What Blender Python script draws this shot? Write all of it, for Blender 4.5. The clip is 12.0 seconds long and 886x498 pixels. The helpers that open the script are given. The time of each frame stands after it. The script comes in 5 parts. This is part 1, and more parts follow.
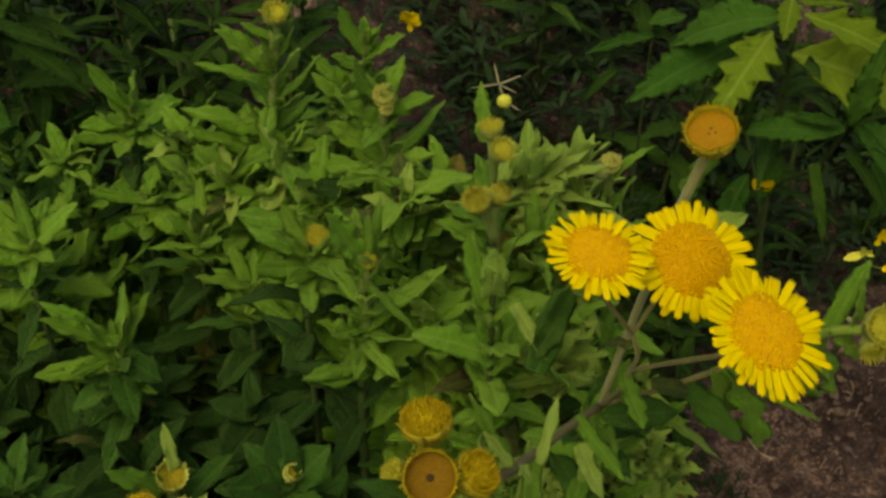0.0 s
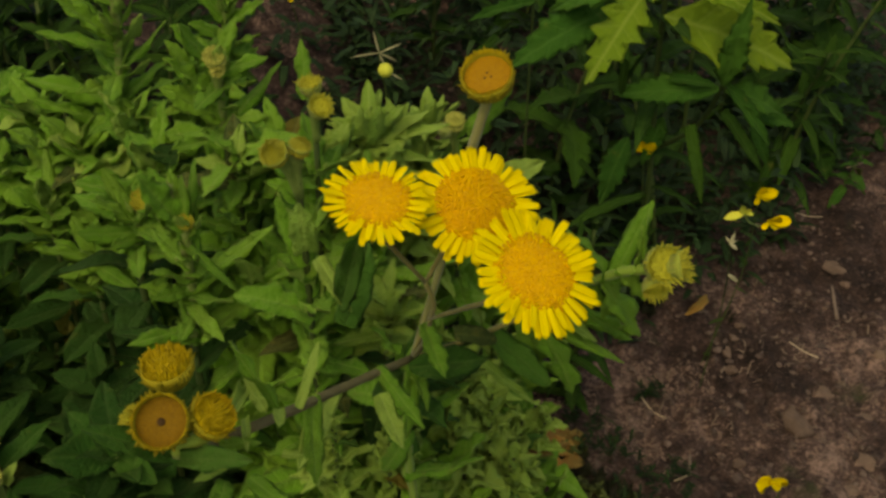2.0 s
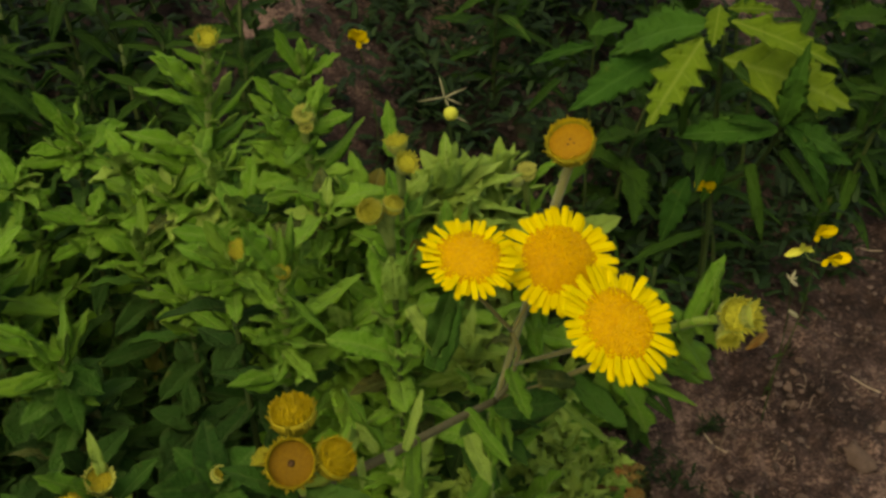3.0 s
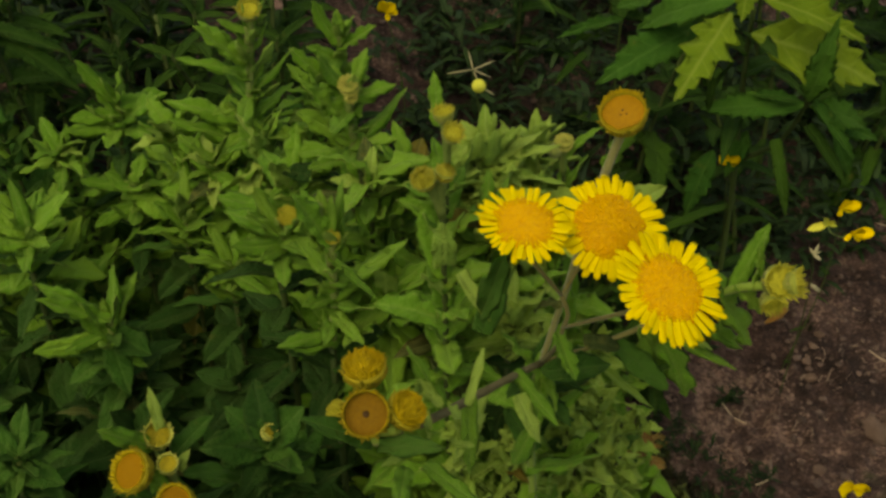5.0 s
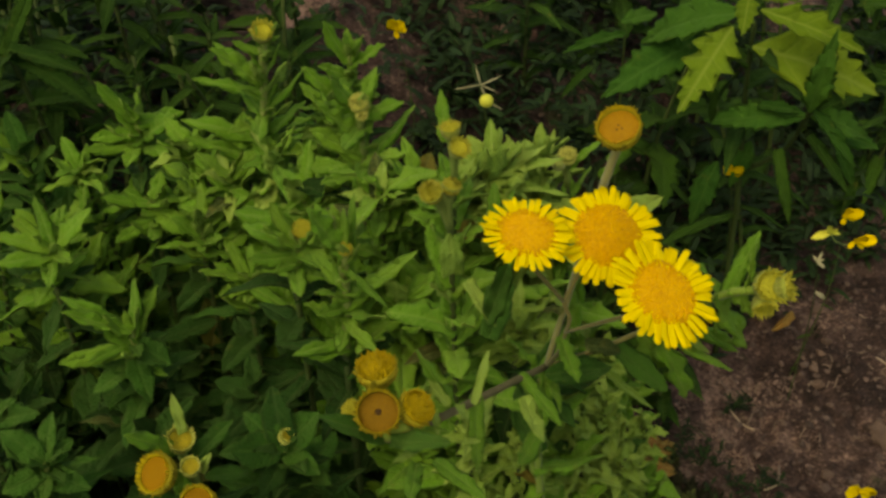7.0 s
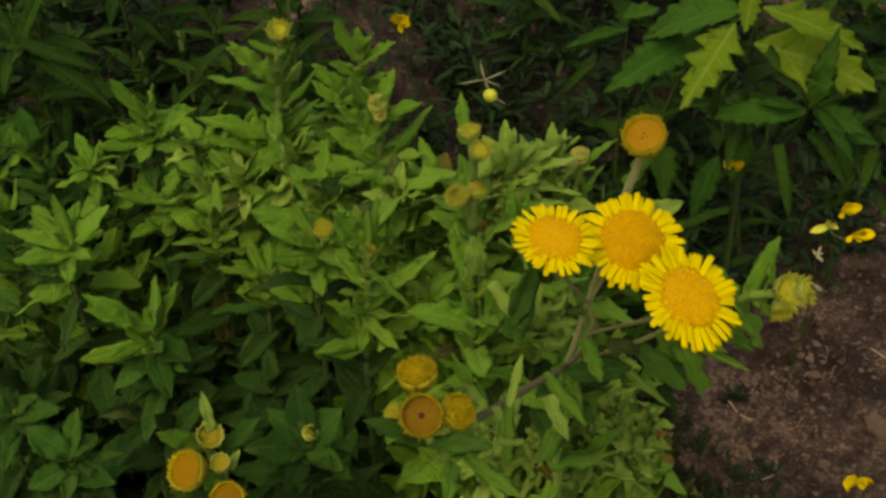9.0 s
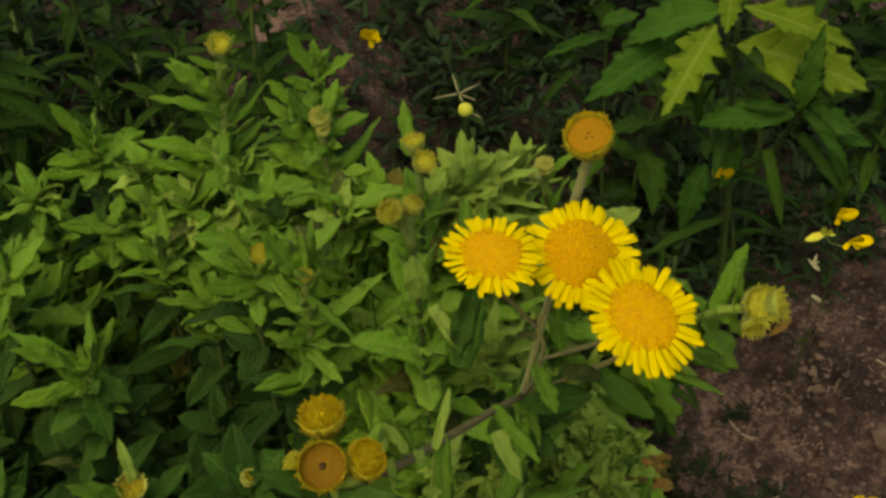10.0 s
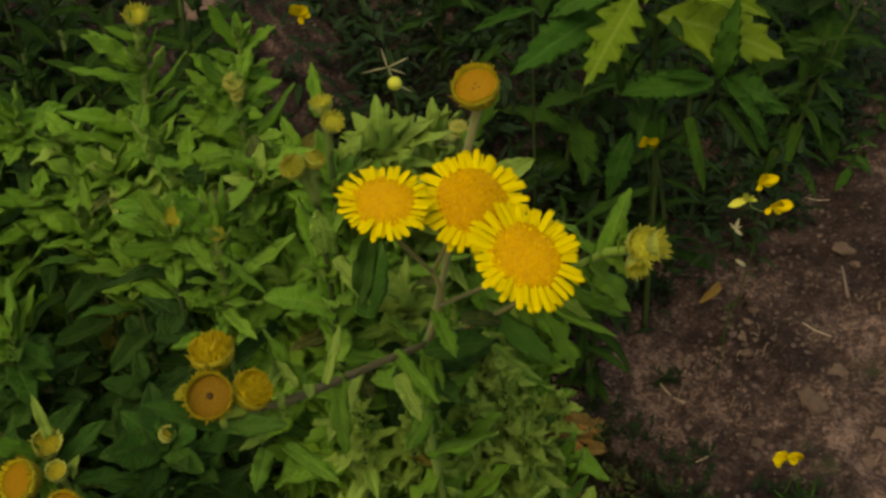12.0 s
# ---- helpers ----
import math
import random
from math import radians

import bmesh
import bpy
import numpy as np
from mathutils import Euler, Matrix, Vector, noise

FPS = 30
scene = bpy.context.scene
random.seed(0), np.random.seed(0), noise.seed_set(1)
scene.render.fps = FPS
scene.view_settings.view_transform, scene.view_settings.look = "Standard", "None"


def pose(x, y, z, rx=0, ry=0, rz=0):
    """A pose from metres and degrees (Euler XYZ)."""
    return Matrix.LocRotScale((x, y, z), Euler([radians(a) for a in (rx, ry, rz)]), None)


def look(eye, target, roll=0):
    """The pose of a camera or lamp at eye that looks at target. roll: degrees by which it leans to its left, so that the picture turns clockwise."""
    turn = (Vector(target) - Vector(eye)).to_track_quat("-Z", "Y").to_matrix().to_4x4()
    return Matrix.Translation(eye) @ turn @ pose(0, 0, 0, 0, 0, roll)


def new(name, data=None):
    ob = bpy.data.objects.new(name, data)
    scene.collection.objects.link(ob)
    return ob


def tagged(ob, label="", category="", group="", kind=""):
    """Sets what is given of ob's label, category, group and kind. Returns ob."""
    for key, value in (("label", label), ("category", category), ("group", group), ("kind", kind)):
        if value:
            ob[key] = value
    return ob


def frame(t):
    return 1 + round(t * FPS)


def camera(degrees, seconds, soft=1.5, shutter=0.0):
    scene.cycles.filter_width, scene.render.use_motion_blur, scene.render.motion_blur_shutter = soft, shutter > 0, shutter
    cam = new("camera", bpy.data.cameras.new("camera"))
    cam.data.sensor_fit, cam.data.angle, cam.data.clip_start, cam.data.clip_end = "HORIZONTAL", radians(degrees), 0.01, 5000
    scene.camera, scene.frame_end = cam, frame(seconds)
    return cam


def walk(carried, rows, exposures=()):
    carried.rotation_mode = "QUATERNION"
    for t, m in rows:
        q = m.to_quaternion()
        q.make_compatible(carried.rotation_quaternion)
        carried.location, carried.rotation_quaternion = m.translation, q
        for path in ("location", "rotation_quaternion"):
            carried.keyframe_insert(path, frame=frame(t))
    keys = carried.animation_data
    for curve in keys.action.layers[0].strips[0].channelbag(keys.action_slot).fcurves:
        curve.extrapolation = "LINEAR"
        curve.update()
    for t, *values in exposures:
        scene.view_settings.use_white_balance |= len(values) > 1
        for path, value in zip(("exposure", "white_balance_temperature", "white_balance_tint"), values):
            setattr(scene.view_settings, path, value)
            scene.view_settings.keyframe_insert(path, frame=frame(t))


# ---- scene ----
cam = camera(45.9, 12.0, soft=2.9)
PATH = [
    (0, 0.0000, 0.0000, 0.4500, 52.00, -0.00, -0.00),
    (0.5, 0.0059, 0.0023, 0.4485, 52.34, -0.15, -1.08),
    (1, 0.0187, 0.0047, 0.4485, 52.30, -0.60, -2.69),
    (1.5, 0.0251, 0.0018, 0.4484, 51.44, -0.63, -4.01),
    (2, 0.0258, -0.0036, 0.4458, 50.93, -0.68, -3.68),
    (2.5, 0.0241, -0.0052, 0.4553, 52.07, 0.47, -2.89),
    (3, 0.0187, -0.0124, 0.4587, 52.52, 1.20, -1.59),
    (3.2, 0.0127, -0.0126, 0.4563, 51.40, 0.97, -1.11),
    (4.8, 0.0100, -0.0167, 0.4604, 50.91, 0.77, -0.89),
    (5, 0.0102, -0.0189, 0.4621, 51.10, 1.08, -0.80),
    (5.5, 0.0133, -0.0190, 0.4613, 50.55, 2.38, -0.48),
    (6, 0.0127, -0.0235, 0.4663, 50.19, 1.63, -0.84),
    (6.5, 0.0115, -0.0235, 0.4656, 51.29, 1.45, -0.82),
    (7, 0.0112, -0.0280, 0.4684, 51.83, 1.97, -0.67),
    (7.2, 0.0106, -0.0309, 0.4689, 51.98, 1.81, -0.77),
    (8.8, 0.0059, -0.0313, 0.4722, 51.60, 1.32, -1.49),
    (9, 0.0029, -0.0300, 0.4751, 51.05, 1.50, -1.15),
    (9.5, -0.0009, -0.0225, 0.4734, 52.00, 1.66, -0.26),
    (10, 0.0180, -0.0124, 0.4594, 52.26, 3.34, -2.01),
    (10.5, 0.0365, -0.0087, 0.4520, 50.81, 3.17, -5.29),
    (11, 0.0352, -0.0082, 0.4485, 48.86, 3.28, -5.98),
    (11.5, 0.0332, -0.0155, 0.4530, 52.50, 2.95, -4.81),
    (12, 0.0283, -0.0233, 0.4578, 51.35, 2.71, -4.71),
]
walk(cam, [(t, pose(x, y, z, rx, ry, rz)) for t, x, y, z, rx, ry, rz in PATH], exposures=[(t, s, 9000, 1) for t, s in ((0, 0.14), (1, 0.19), (1.5, 0.12), (2.5, 0.08), (3, 0.21), (5, 0.15), (5.5, 0.31), (6, 0.32), (7, 0.25), (9, 0.19), (10, 0.26), (10.5, 0.08), (11.5, 0.11), (12, 0.04))])

# ---- light: a dull, overcast day ----
world = bpy.data.worlds.new("world")
scene.world = world
world.use_nodes = True
wn = world.node_tree.nodes
sky = wn.new("ShaderNodeTexSky")
sky.sky_type, sky.sun_disc = "NISHITA", False
sky.sun_elevation, sky.sun_rotation = radians(59.5), radians(-148.4)
sky.dust_density, sky.ozone_density = 3.0, 0.6
wn["Background"].inputs["Strength"].default_value = 0.185
world.node_tree.links.new(sky.outputs[0], wn["Background"].inputs["Color"])
sun_data = bpy.data.lights.new("sun", "SUN")
sun_data.energy, sun_data.angle, sun_data.color = 1.1, radians(60), (1.0, 0.92, 0.76)
sun = new("sun", sun_data)
sun.matrix_world = look((-0.8, -1.3, 2.6), (0, 0, 0))


# ---- materials ----
def material(name, rough=0.6, spec=0.3):
    m = bpy.data.materials.new(name)
    m.use_nodes = True
    b = m.node_tree.nodes["Principled BSDF"]
    b.inputs["Roughness"].default_value, b.inputs["Specular IOR Level"].default_value = rough, spec
    return m, m.node_tree.nodes, m.node_tree.links, b


def noise_tex(n, l, coord, scale, detail=4.0, rough=0.6):
    t = n.new("ShaderNodeTexNoise")
    t.inputs["Scale"].default_value, t.inputs["Detail"].default_value, t.inputs["Roughness"].default_value = scale, detail, rough
    l.new(coord, t.inputs["Vector"])
    return t.outputs["Fac"]


def ramp(n, l, fac, stops):
    r = n.new("ShaderNodeValToRGB")
    e = r.color_ramp.elements
    while len(e) < len(stops):
        e.new(0.5)
    for k, (p, c) in enumerate(stops):
        e[k].position, e[k].color = p, (*c, 1)
    l.new(fac, r.inputs["Fac"])
    return r.outputs["Color"]


def mix(n, l, a, b, fac, mode="MIX"):
    x = n.new("ShaderNodeMix")
    x.data_type, x.blend_type = "RGBA", mode
    for socket, v in ((x.inputs[6], a), (x.inputs[7], b), (x.inputs[0], fac)):
        if isinstance(v, (int, float)):
            socket.default_value = v
        elif isinstance(v, tuple):
            socket.default_value = (*v, 1)
        else:
            l.new(v, socket)
    return x.outputs[2]


def maths(n, l, op, a, b=0.0, clamp=False):
    x = n.new("ShaderNodeMath")
    x.operation, x.use_clamp = op, clamp
    for socket, v in ((x.inputs[0], a), (x.inputs[1], b)):
        if isinstance(v, (int, float)):
            socket.default_value = v
        else:
            l.new(v, socket)
    return x.outputs[0]


def bump(n, l, b, height, strength, distance):
    x = n.new("ShaderNodeBump")
    x.inputs["Strength"].default_value, x.inputs["Distance"].default_value = strength, distance
    l.new(height, x.inputs["Height"])
    l.new(x.outputs[0], b.inputs["Normal"])


def leaf_material(name, dark, mid, light, vein, glow=0.34, veins=11.0, sheen=0.3, old=(0.17, 0.15, 0.03), spots=0.62):
    """A leaf: its own x runs from stalk to tip, y across. Midrib, side veins, mottling, a few yellowed patches."""
    m, n, l, b = material(name, 0.7, 0.09)
    co = n.new("ShaderNodeTexCoord").outputs["Object"]
    info = n.new("ShaderNodeObjectInfo")
    sep = n.new("ShaderNodeSeparateXYZ")
    l.new(co, sep.inputs[0])
    x, y = sep.outputs[0], maths(n, l, "ABSOLUTE", sep.outputs[1])
    moved = n.new("ShaderNodeVectorMath")
    moved.operation = "MULTIPLY_ADD"
    l.new(info.outputs["Random"], moved.inputs[0])
    moved.inputs[1].default_value = (17.0, 9.0, 5.0)
    l.new(co, moved.inputs[2])
    where = moved.outputs[0]
    broad = noise_tex(n, l, where, 2.6, 3.0)
    fine = noise_tex(n, l, where, 26.0, 4.0, 0.7)
    tone = maths(n, l, "ADD", maths(n, l, "MULTIPLY", info.outputs["Random"], 0.55), maths(n, l, "MULTIPLY", broad, 0.5))
    tone = maths(n, l, "ADD", tone, maths(n, l, "MULTIPLY", maths(n, l, "SUBTRACT", fine, 0.5), 0.35))
    col = ramp(n, l, tone, [(0.16, dark), (0.5, mid), (0.86, light)])
    rib = maths(n, l, "SUBTRACT", 1.0, maths(n, l, "MULTIPLY", y, 34.0), True)
    wave = maths(n, l, "SINE", maths(n, l, "MULTIPLY", maths(n, l, "SUBTRACT", x, maths(n, l, "MULTIPLY", y, 0.75)), veins * 6.28))
    side = maths(n, l, "MULTIPLY", maths(n, l, "SUBTRACT", wave, 0.8), 4.0, True)
    col = mix(n, l, col, vein, maths(n, l, "MULTIPLY", maths(n, l, "MAXIMUM", rib, maths(n, l, "MULTIPLY", side, 0.45)), 0.55))
    patch = maths(n, l, "MULTIPLY", maths(n, l, "SUBTRACT", noise_tex(n, l, where, 4.2, 5.0, 0.65), spots), 7.0, True)
    col = mix(n, l, col, old, maths(n, l, "MULTIPLY", patch, 0.6))
    l.new(col, b.inputs["Base Color"])
    b.inputs["Sheen Weight"].default_value = sheen
    b.inputs["Sheen Tint"].default_value = (0.65, 0.85, 0.25, 1)
    b.inputs["Sheen Roughness"].default_value = 0.6
    height = maths(n, l, "SUBTRACT", maths(n, l, "MULTIPLY", fine, 0.9), maths(n, l, "MULTIPLY", maths(n, l, "MAXIMUM", rib, maths(n, l, "MULTIPLY", side, 0.6)), 0.4))
    crinkle = maths(n, l, "MULTIPLY", noise_tex(n, l, where, 11.0, 2.0), 1.6)
    bump(n, l, b, maths(n, l, "ADD", height, crinkle), 0.8, 0.0020)
    tr = n.new("ShaderNodeBsdfTranslucent")
    l.new(mix(n, l, col, (0.75, 1.0, 0.15), 0.5, "MULTIPLY"), tr.inputs["Color"])
    both = n.new("ShaderNodeMixShader")
    both.inputs[0].default_value = glow
    l.new(b.outputs[0], both.inputs[1])
    l.new(tr.outputs[0], both.inputs[2])
    l.new(both.outputs[0], n["Material Output"].inputs["Surface"])
    return m


def plain_material(name, a, b_col, scale, rough=0.7, relief=0.4, distance=0.0006, island=False, sheen=0.0):
    """Two colours mixed by noise at two scales, varied from piece to piece."""
    m, n, l, b = material(name, rough, 0.2)
    co = n.new("ShaderNodeTexCoord").outputs["Object"]
    big, small = noise_tex(n, l, co, scale, 4.0), noise_tex(n, l, co, scale * 7, 4.0, 0.7)
    rnd = n.new("ShaderNodeNewGeometry").outputs["Random Per Island"] if island else n.new("ShaderNodeObjectInfo").outputs["Random"]
    f = maths(n, l, "ADD", maths(n, l, "MULTIPLY", big, 0.45), maths(n, l, "MULTIPLY", small, 0.3))
    f = maths(n, l, "ADD", f, maths(n, l, "MULTIPLY", rnd, 0.3))
    l.new(ramp(n, l, f, [(0.3, a), (0.75, b_col)]), b.inputs["Base Color"])
    b.inputs["Sheen Weight"].default_value = sheen
    bump(n, l, b, small, relief, distance)
    return m


FLEABANE = leaf_material("fleabane_leaf", (0.070, 0.212, 0.011), (0.120, 0.300, 0.017), (0.182, 0.355, 0.028), (0.18, 0.34, 0.045))
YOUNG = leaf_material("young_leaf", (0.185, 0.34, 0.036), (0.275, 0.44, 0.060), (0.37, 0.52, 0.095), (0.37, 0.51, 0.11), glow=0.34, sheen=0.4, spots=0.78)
# fleabane green a step darker, mostly for leaves in shade
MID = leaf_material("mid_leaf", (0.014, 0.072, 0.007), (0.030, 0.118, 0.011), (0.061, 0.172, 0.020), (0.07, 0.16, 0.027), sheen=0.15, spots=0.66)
YELLOWED = leaf_material("yellowed_leaf", (0.08, 0.10, 0.010), (0.15, 0.14, 0.015), (0.24, 0.17, 0.024), (0.22, 0.20, 0.05), sheen=0.1)
# fleabane green darker still: the clump's shade put into the leaf colour
SHADE_DULL = leaf_material("shade_dull_leaf", (0.007, 0.039, 0.005), (0.015, 0.064, 0.008), (0.032, 0.100, 0.015), (0.04, 0.09, 0.022), sheen=0.1, spots=0.62)
FELT = leaf_material("leaf_underside", (0.15, 0.29, 0.035), (0.21, 0.36, 0.050), (0.28, 0.43, 0.070), (0.29, 0.43, 0.08), glow=0.06, sheen=0.3, spots=0.8)
# withered olive, darkened as well for the shade low in the clump
OLD_SHADED_LEAF = leaf_material("old_shaded_leaf", (0.010, 0.028, 0.004), (0.020, 0.042, 0.006), (0.055, 0.052, 0.011), (0.11, 0.12, 0.03), spots=0.5)
BROAD = leaf_material("broad_leaf", (0.015, 0.060, 0.008), (0.028, 0.098, 0.011), (0.056, 0.150, 0.016), (0.075, 0.17, 0.03), veins=7.0, sheen=0.05)
PALE = leaf_material("pale_leaf", (0.095, 0.175, 0.011), (0.130, 0.215, 0.014), (0.185, 0.26, 0.020), (0.28, 0.36, 0.06), veins=6.0, sheen=0.05, spots=0.72)
DARK = leaf_material("dark_leaf", (0.010, 0.036, 0.004), (0.019, 0.060, 0.006), (0.040, 0.100, 0.009), (0.045, 0.10, 0.016), veins=9.0, sheen=0.05)
DOWNY = plain_material("stem_downy", (0.13, 0.20, 0.036), (0.26, 0.33, 0.080), 300.0, 0.95, 1.0, 0.001)
OLIVE_STEM = plain_material("stem_olive", (0.14, 0.14, 0.040), (0.27, 0.25, 0.085), 300.0, 0.85, sheen=0.2)
GREY_STEM = plain_material("stem_grey", (0.11, 0.105, 0.045), (0.24, 0.21, 0.095), 420.0, 0.95, 1.0, 0.0012)
STEM = plain_material("stem_green", (0.10, 0.17, 0.016), (0.20, 0.27, 0.035), 160.0, 0.7, sheen=0.1)
# stem green darkened for the shade deep among leaves
SHADY_STEM = plain_material("stem_shaded", (0.022, 0.040, 0.007), (0.055, 0.080, 0.016), 140.0, 0.75)
WOODY = plain_material("stem_brown", (0.06, 0.060, 0.010), (0.17, 0.15, 0.04), 140.0, 0.75, sheen=0.1)
PETAL = plain_material("petal_yellow", (0.75, 0.595, 0.008), (0.82, 0.68, 0.018), 6.0, 0.55, 0.3, 0.0003)
pn, pl = PETAL.node_tree.nodes, PETAL.node_tree.links
through_petal, petal_mix = pn.new("ShaderNodeBsdfTranslucent"), pn.new("ShaderNodeMixShader")
through_petal.inputs["Color"].default_value, petal_mix.inputs[0].default_value = (0.85, 0.66, 0.01, 1), 0.4
pl.new(pn["Principled BSDF"].outputs[0], petal_mix.inputs[1])
pl.new(through_petal.outputs[0], petal_mix.inputs[2])
pl.new(petal_mix.outputs[0], pn["Material Output"].inputs["Surface"])
DISC = plain_material("disc_yellow", (0.51, 0.240, 0.002), (0.67, 0.365, 0.005), 9.0, 0.6, 0.3, 0.0003, island=True)
disc_bsdf = DISC.node_tree.nodes["Principled BSDF"]
disc_bsdf.inputs["Subsurface Weight"].default_value, disc_bsdf.inputs["Subsurface Scale"].default_value = 0.25, 0.0008
disc_bsdf.inputs["Subsurface Radius"].default_value = (1.0, 0.6, 0.1)
SPENT = plain_material("disc_orange", (0.23, 0.115, 0.003), (0.36, 0.185, 0.005), 9.0, 0.65, 0.4, 0.0003, island=True)
CURL = plain_material("curled_ray", (0.24, 0.24, 0.016), (0.42, 0.39, 0.032), 8.0, 0.65, island=True)
# brown of the foremost spent disc, with its shade put into the colour
BROWN_SHADED = plain_material("disc_brown_shaded", (0.125, 0.066, 0.001), (0.215, 0.115, 0.003), 9.0, 0.65, 0.4, 0.0003, island=True)
WITHER = plain_material("withered_ray", (0.30, 0.215, 0.007), (0.48, 0.345, 0.010), 8.0, 0.65, island=True)
GOLD = plain_material("disc_dull_gold", (0.26, 0.185, 0.004), (0.40, 0.285, 0.008), 9.0, 0.7, 0.3, 0.0003, island=True)
CUPPED = plain_material("cup_olive", (0.27, 0.265, 0.020), (0.46, 0.42, 0.045), 12.0, 0.7, island=True)
RIPE = plain_material("disc_ripe_orange", (0.20, 0.100, 0.001), (0.32, 0.165, 0.002), 9.0, 0.75)
RIM = plain_material("withered_yellow_rim", (0.42, 0.33, 0.012), (0.62, 0.49, 0.025), 8.0, 0.7)
CREAM = plain_material("cream_bract", (0.44, 0.45, 0.085), (0.64, 0.62, 0.15), 14.0, 0.85)
PIT = plain_material("pit_brown", (0.03, 0.015, 0.005), (0.10, 0.05, 0.012), 20.0)
OCHRE = plain_material("ochre_bract", (0.19, 0.165, 0.010), (0.34, 0.275, 0.017), 14.0, 0.75, island=True)
BRACT = plain_material("bract_green", (0.13, 0.18, 0.018), (0.28, 0.29, 0.04), 14.0, 0.75, island=True, sheen=0.1)
FUZZ = plain_material("bud_down", (0.14, 0.19, 0.030), (0.28, 0.32, 0.070), 14.0, 0.85, island=True, sheen=0.2)
SCRAP = plain_material("plant_scrap", (0.06, 0.040, 0.030), (0.20, 0.145, 0.105), 60.0, 0.85, island=True)
STRAW = plain_material("dry_straw", (0.22, 0.16, 0.10), (0.42, 0.33, 0.22), 60.0, 0.8, island=True)
DEAD = leaf_material("dead_leaf", (0.15, 0.055, 0.016), (0.29, 0.115, 0.026), (0.40, 0.18, 0.045), (0.35, 0.18, 0.06), glow=0.15, spots=0.8)
STONE = plain_material("stone", (0.11, 0.072, 0.052), (0.25, 0.165, 0.115), 1.6, 0.9, 0.6, 0.02)
CRUMB = plain_material("crumb", (0.022, 0.014, 0.011), (0.15, 0.103, 0.080), 90.0, 0.9, 0.7, 0.002, island=True)
PALE_CRUMB = plain_material("pale_crumb", (0.06, 0.040, 0.031), (0.22, 0.145, 0.11), 90.0, 0.9, 0.7, 0.002, island=True)
WHITE = plain_material("faded_petal", (0.22, 0.21, 0.11), (0.42, 0.38, 0.22), 40.0, 0.7)
PEA = plain_material("pea_yellow", (0.68, 0.48, 0.005), (0.82, 0.61, 0.010), 40.0, 0.6)
LEMON = plain_material("lemon_bud", (0.42, 0.45, 0.05), (0.66, 0.62, 0.08), 40.0, 0.7)
# weed green taken near black, with the shade over the soil in it
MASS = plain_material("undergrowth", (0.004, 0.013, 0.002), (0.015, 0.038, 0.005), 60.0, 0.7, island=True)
SPROUT = plain_material("sprout", (0.020, 0.028, 0.006), (0.080, 0.095, 0.019), 60.0, 0.8, island=True)
MOSS = plain_material("moss", (0.008, 0.009, 0.004), (0.024, 0.026, 0.008), 60.0, 0.85, island=True)


def soil_material():
    m, n, l, b = material("soil", 0.92, 0.15)
    co = n.new("ShaderNodeTexCoord").outputs["Object"]
    big, mid, small = noise_tex(n, l, co, 13.0, 5.0), noise_tex(n, l, co, 105.0, 6.0, 0.75), noise_tex(n, l, co, 420.0, 5.0, 0.7)
    f = maths(n, l, "ADD", maths(n, l, "MULTIPLY", big, 0.52), maths(n, l, "MULTIPLY", mid, 0.40))
    f = maths(n, l, "ADD", f, maths(n, l, "MULTIPLY", small, 0.25))
    col = ramp(n, l, f, [(0.43, (0.009, 0.006, 0.005)), (0.54, (0.027, 0.0165, 0.013)), (0.62, (0.064, 0.039, 0.031)), (0.71, (0.21, 0.136, 0.103))])
    moss = maths(n, l, "MULTIPLY", maths(n, l, "SUBTRACT", noise_tex(n, l, co, 14.0, 6.0, 0.7), 0.60), 9.0, True)
    col = mix(n, l, col, (0.03, 0.045, 0.014), maths(n, l, "MULTIPLY", moss, 0.7))
    l.new(col, b.inputs["Base Color"])
    bump(n, l, b, maths(n, l, "ADD", mid, maths(n, l, "MULTIPLY", small, 0.5)), 0.7, 0.004)
    return m


SOIL = soil_material()


# ---- ground ----
def rise(x, y):
    """The ground's height: level soil, with a low bank that rises towards the back."""
    s = (-(x - 0.2) * 0.81 + (y - 0.4) * 0.58) / 0.5
    s = min(max(s, 0.0), 1.0)
    h = 0.006 + 0.17 * s * s * (3 - 2 * s)
    if abs(x) < 3 and abs(y) < 3:
        h += 0.010 * noise.noise((x * 9, y * 9, 0.3)) + 0.0060 * noise.noise((x * 38, y * 38, 4.0)) + 0.0075 * abs(noise.noise((x * 75, y * 75, 9.0))) + 0.0020 * noise.noise((x * 190, y * 190, 3.0))
    return h


def mesh_object(name, verts, faces, mat, smooth=True):
    me = bpy.data.meshes.new(name)
    me.from_pydata([tuple(v) for v in verts], [], faces)
    me.materials.append(mat)
    if smooth:
        me.polygons.foreach_set("use_smooth", [True] * len(me.polygons))
    me.update()
    return me


def build_ground():
    near_x = np.concatenate([np.linspace(-0.55, 0.0, 70), np.linspace(0.003, 0.45, 150), np.linspace(0.46, 0.85, 40)])
    near_y = np.concatenate([np.linspace(-0.25, 0.2, 60), np.linspace(0.203, 0.75, 180), np.linspace(0.76, 1.35, 70)])
    grow = np.array([0.04, 0.12, 0.3, 0.7, 1.6, 4.0, 10.0, 30.0, 90.0, 300.0])
    xs = np.concatenate([near_x[0] - grow[::-1], near_x, near_x[-1] + grow])
    ys = np.concatenate([near_y[0] - grow[::-1], near_y, near_y[-1] + grow])
    verts = [(x, y, rise(x, y)) for y in ys for x in xs]
    w = len(xs)
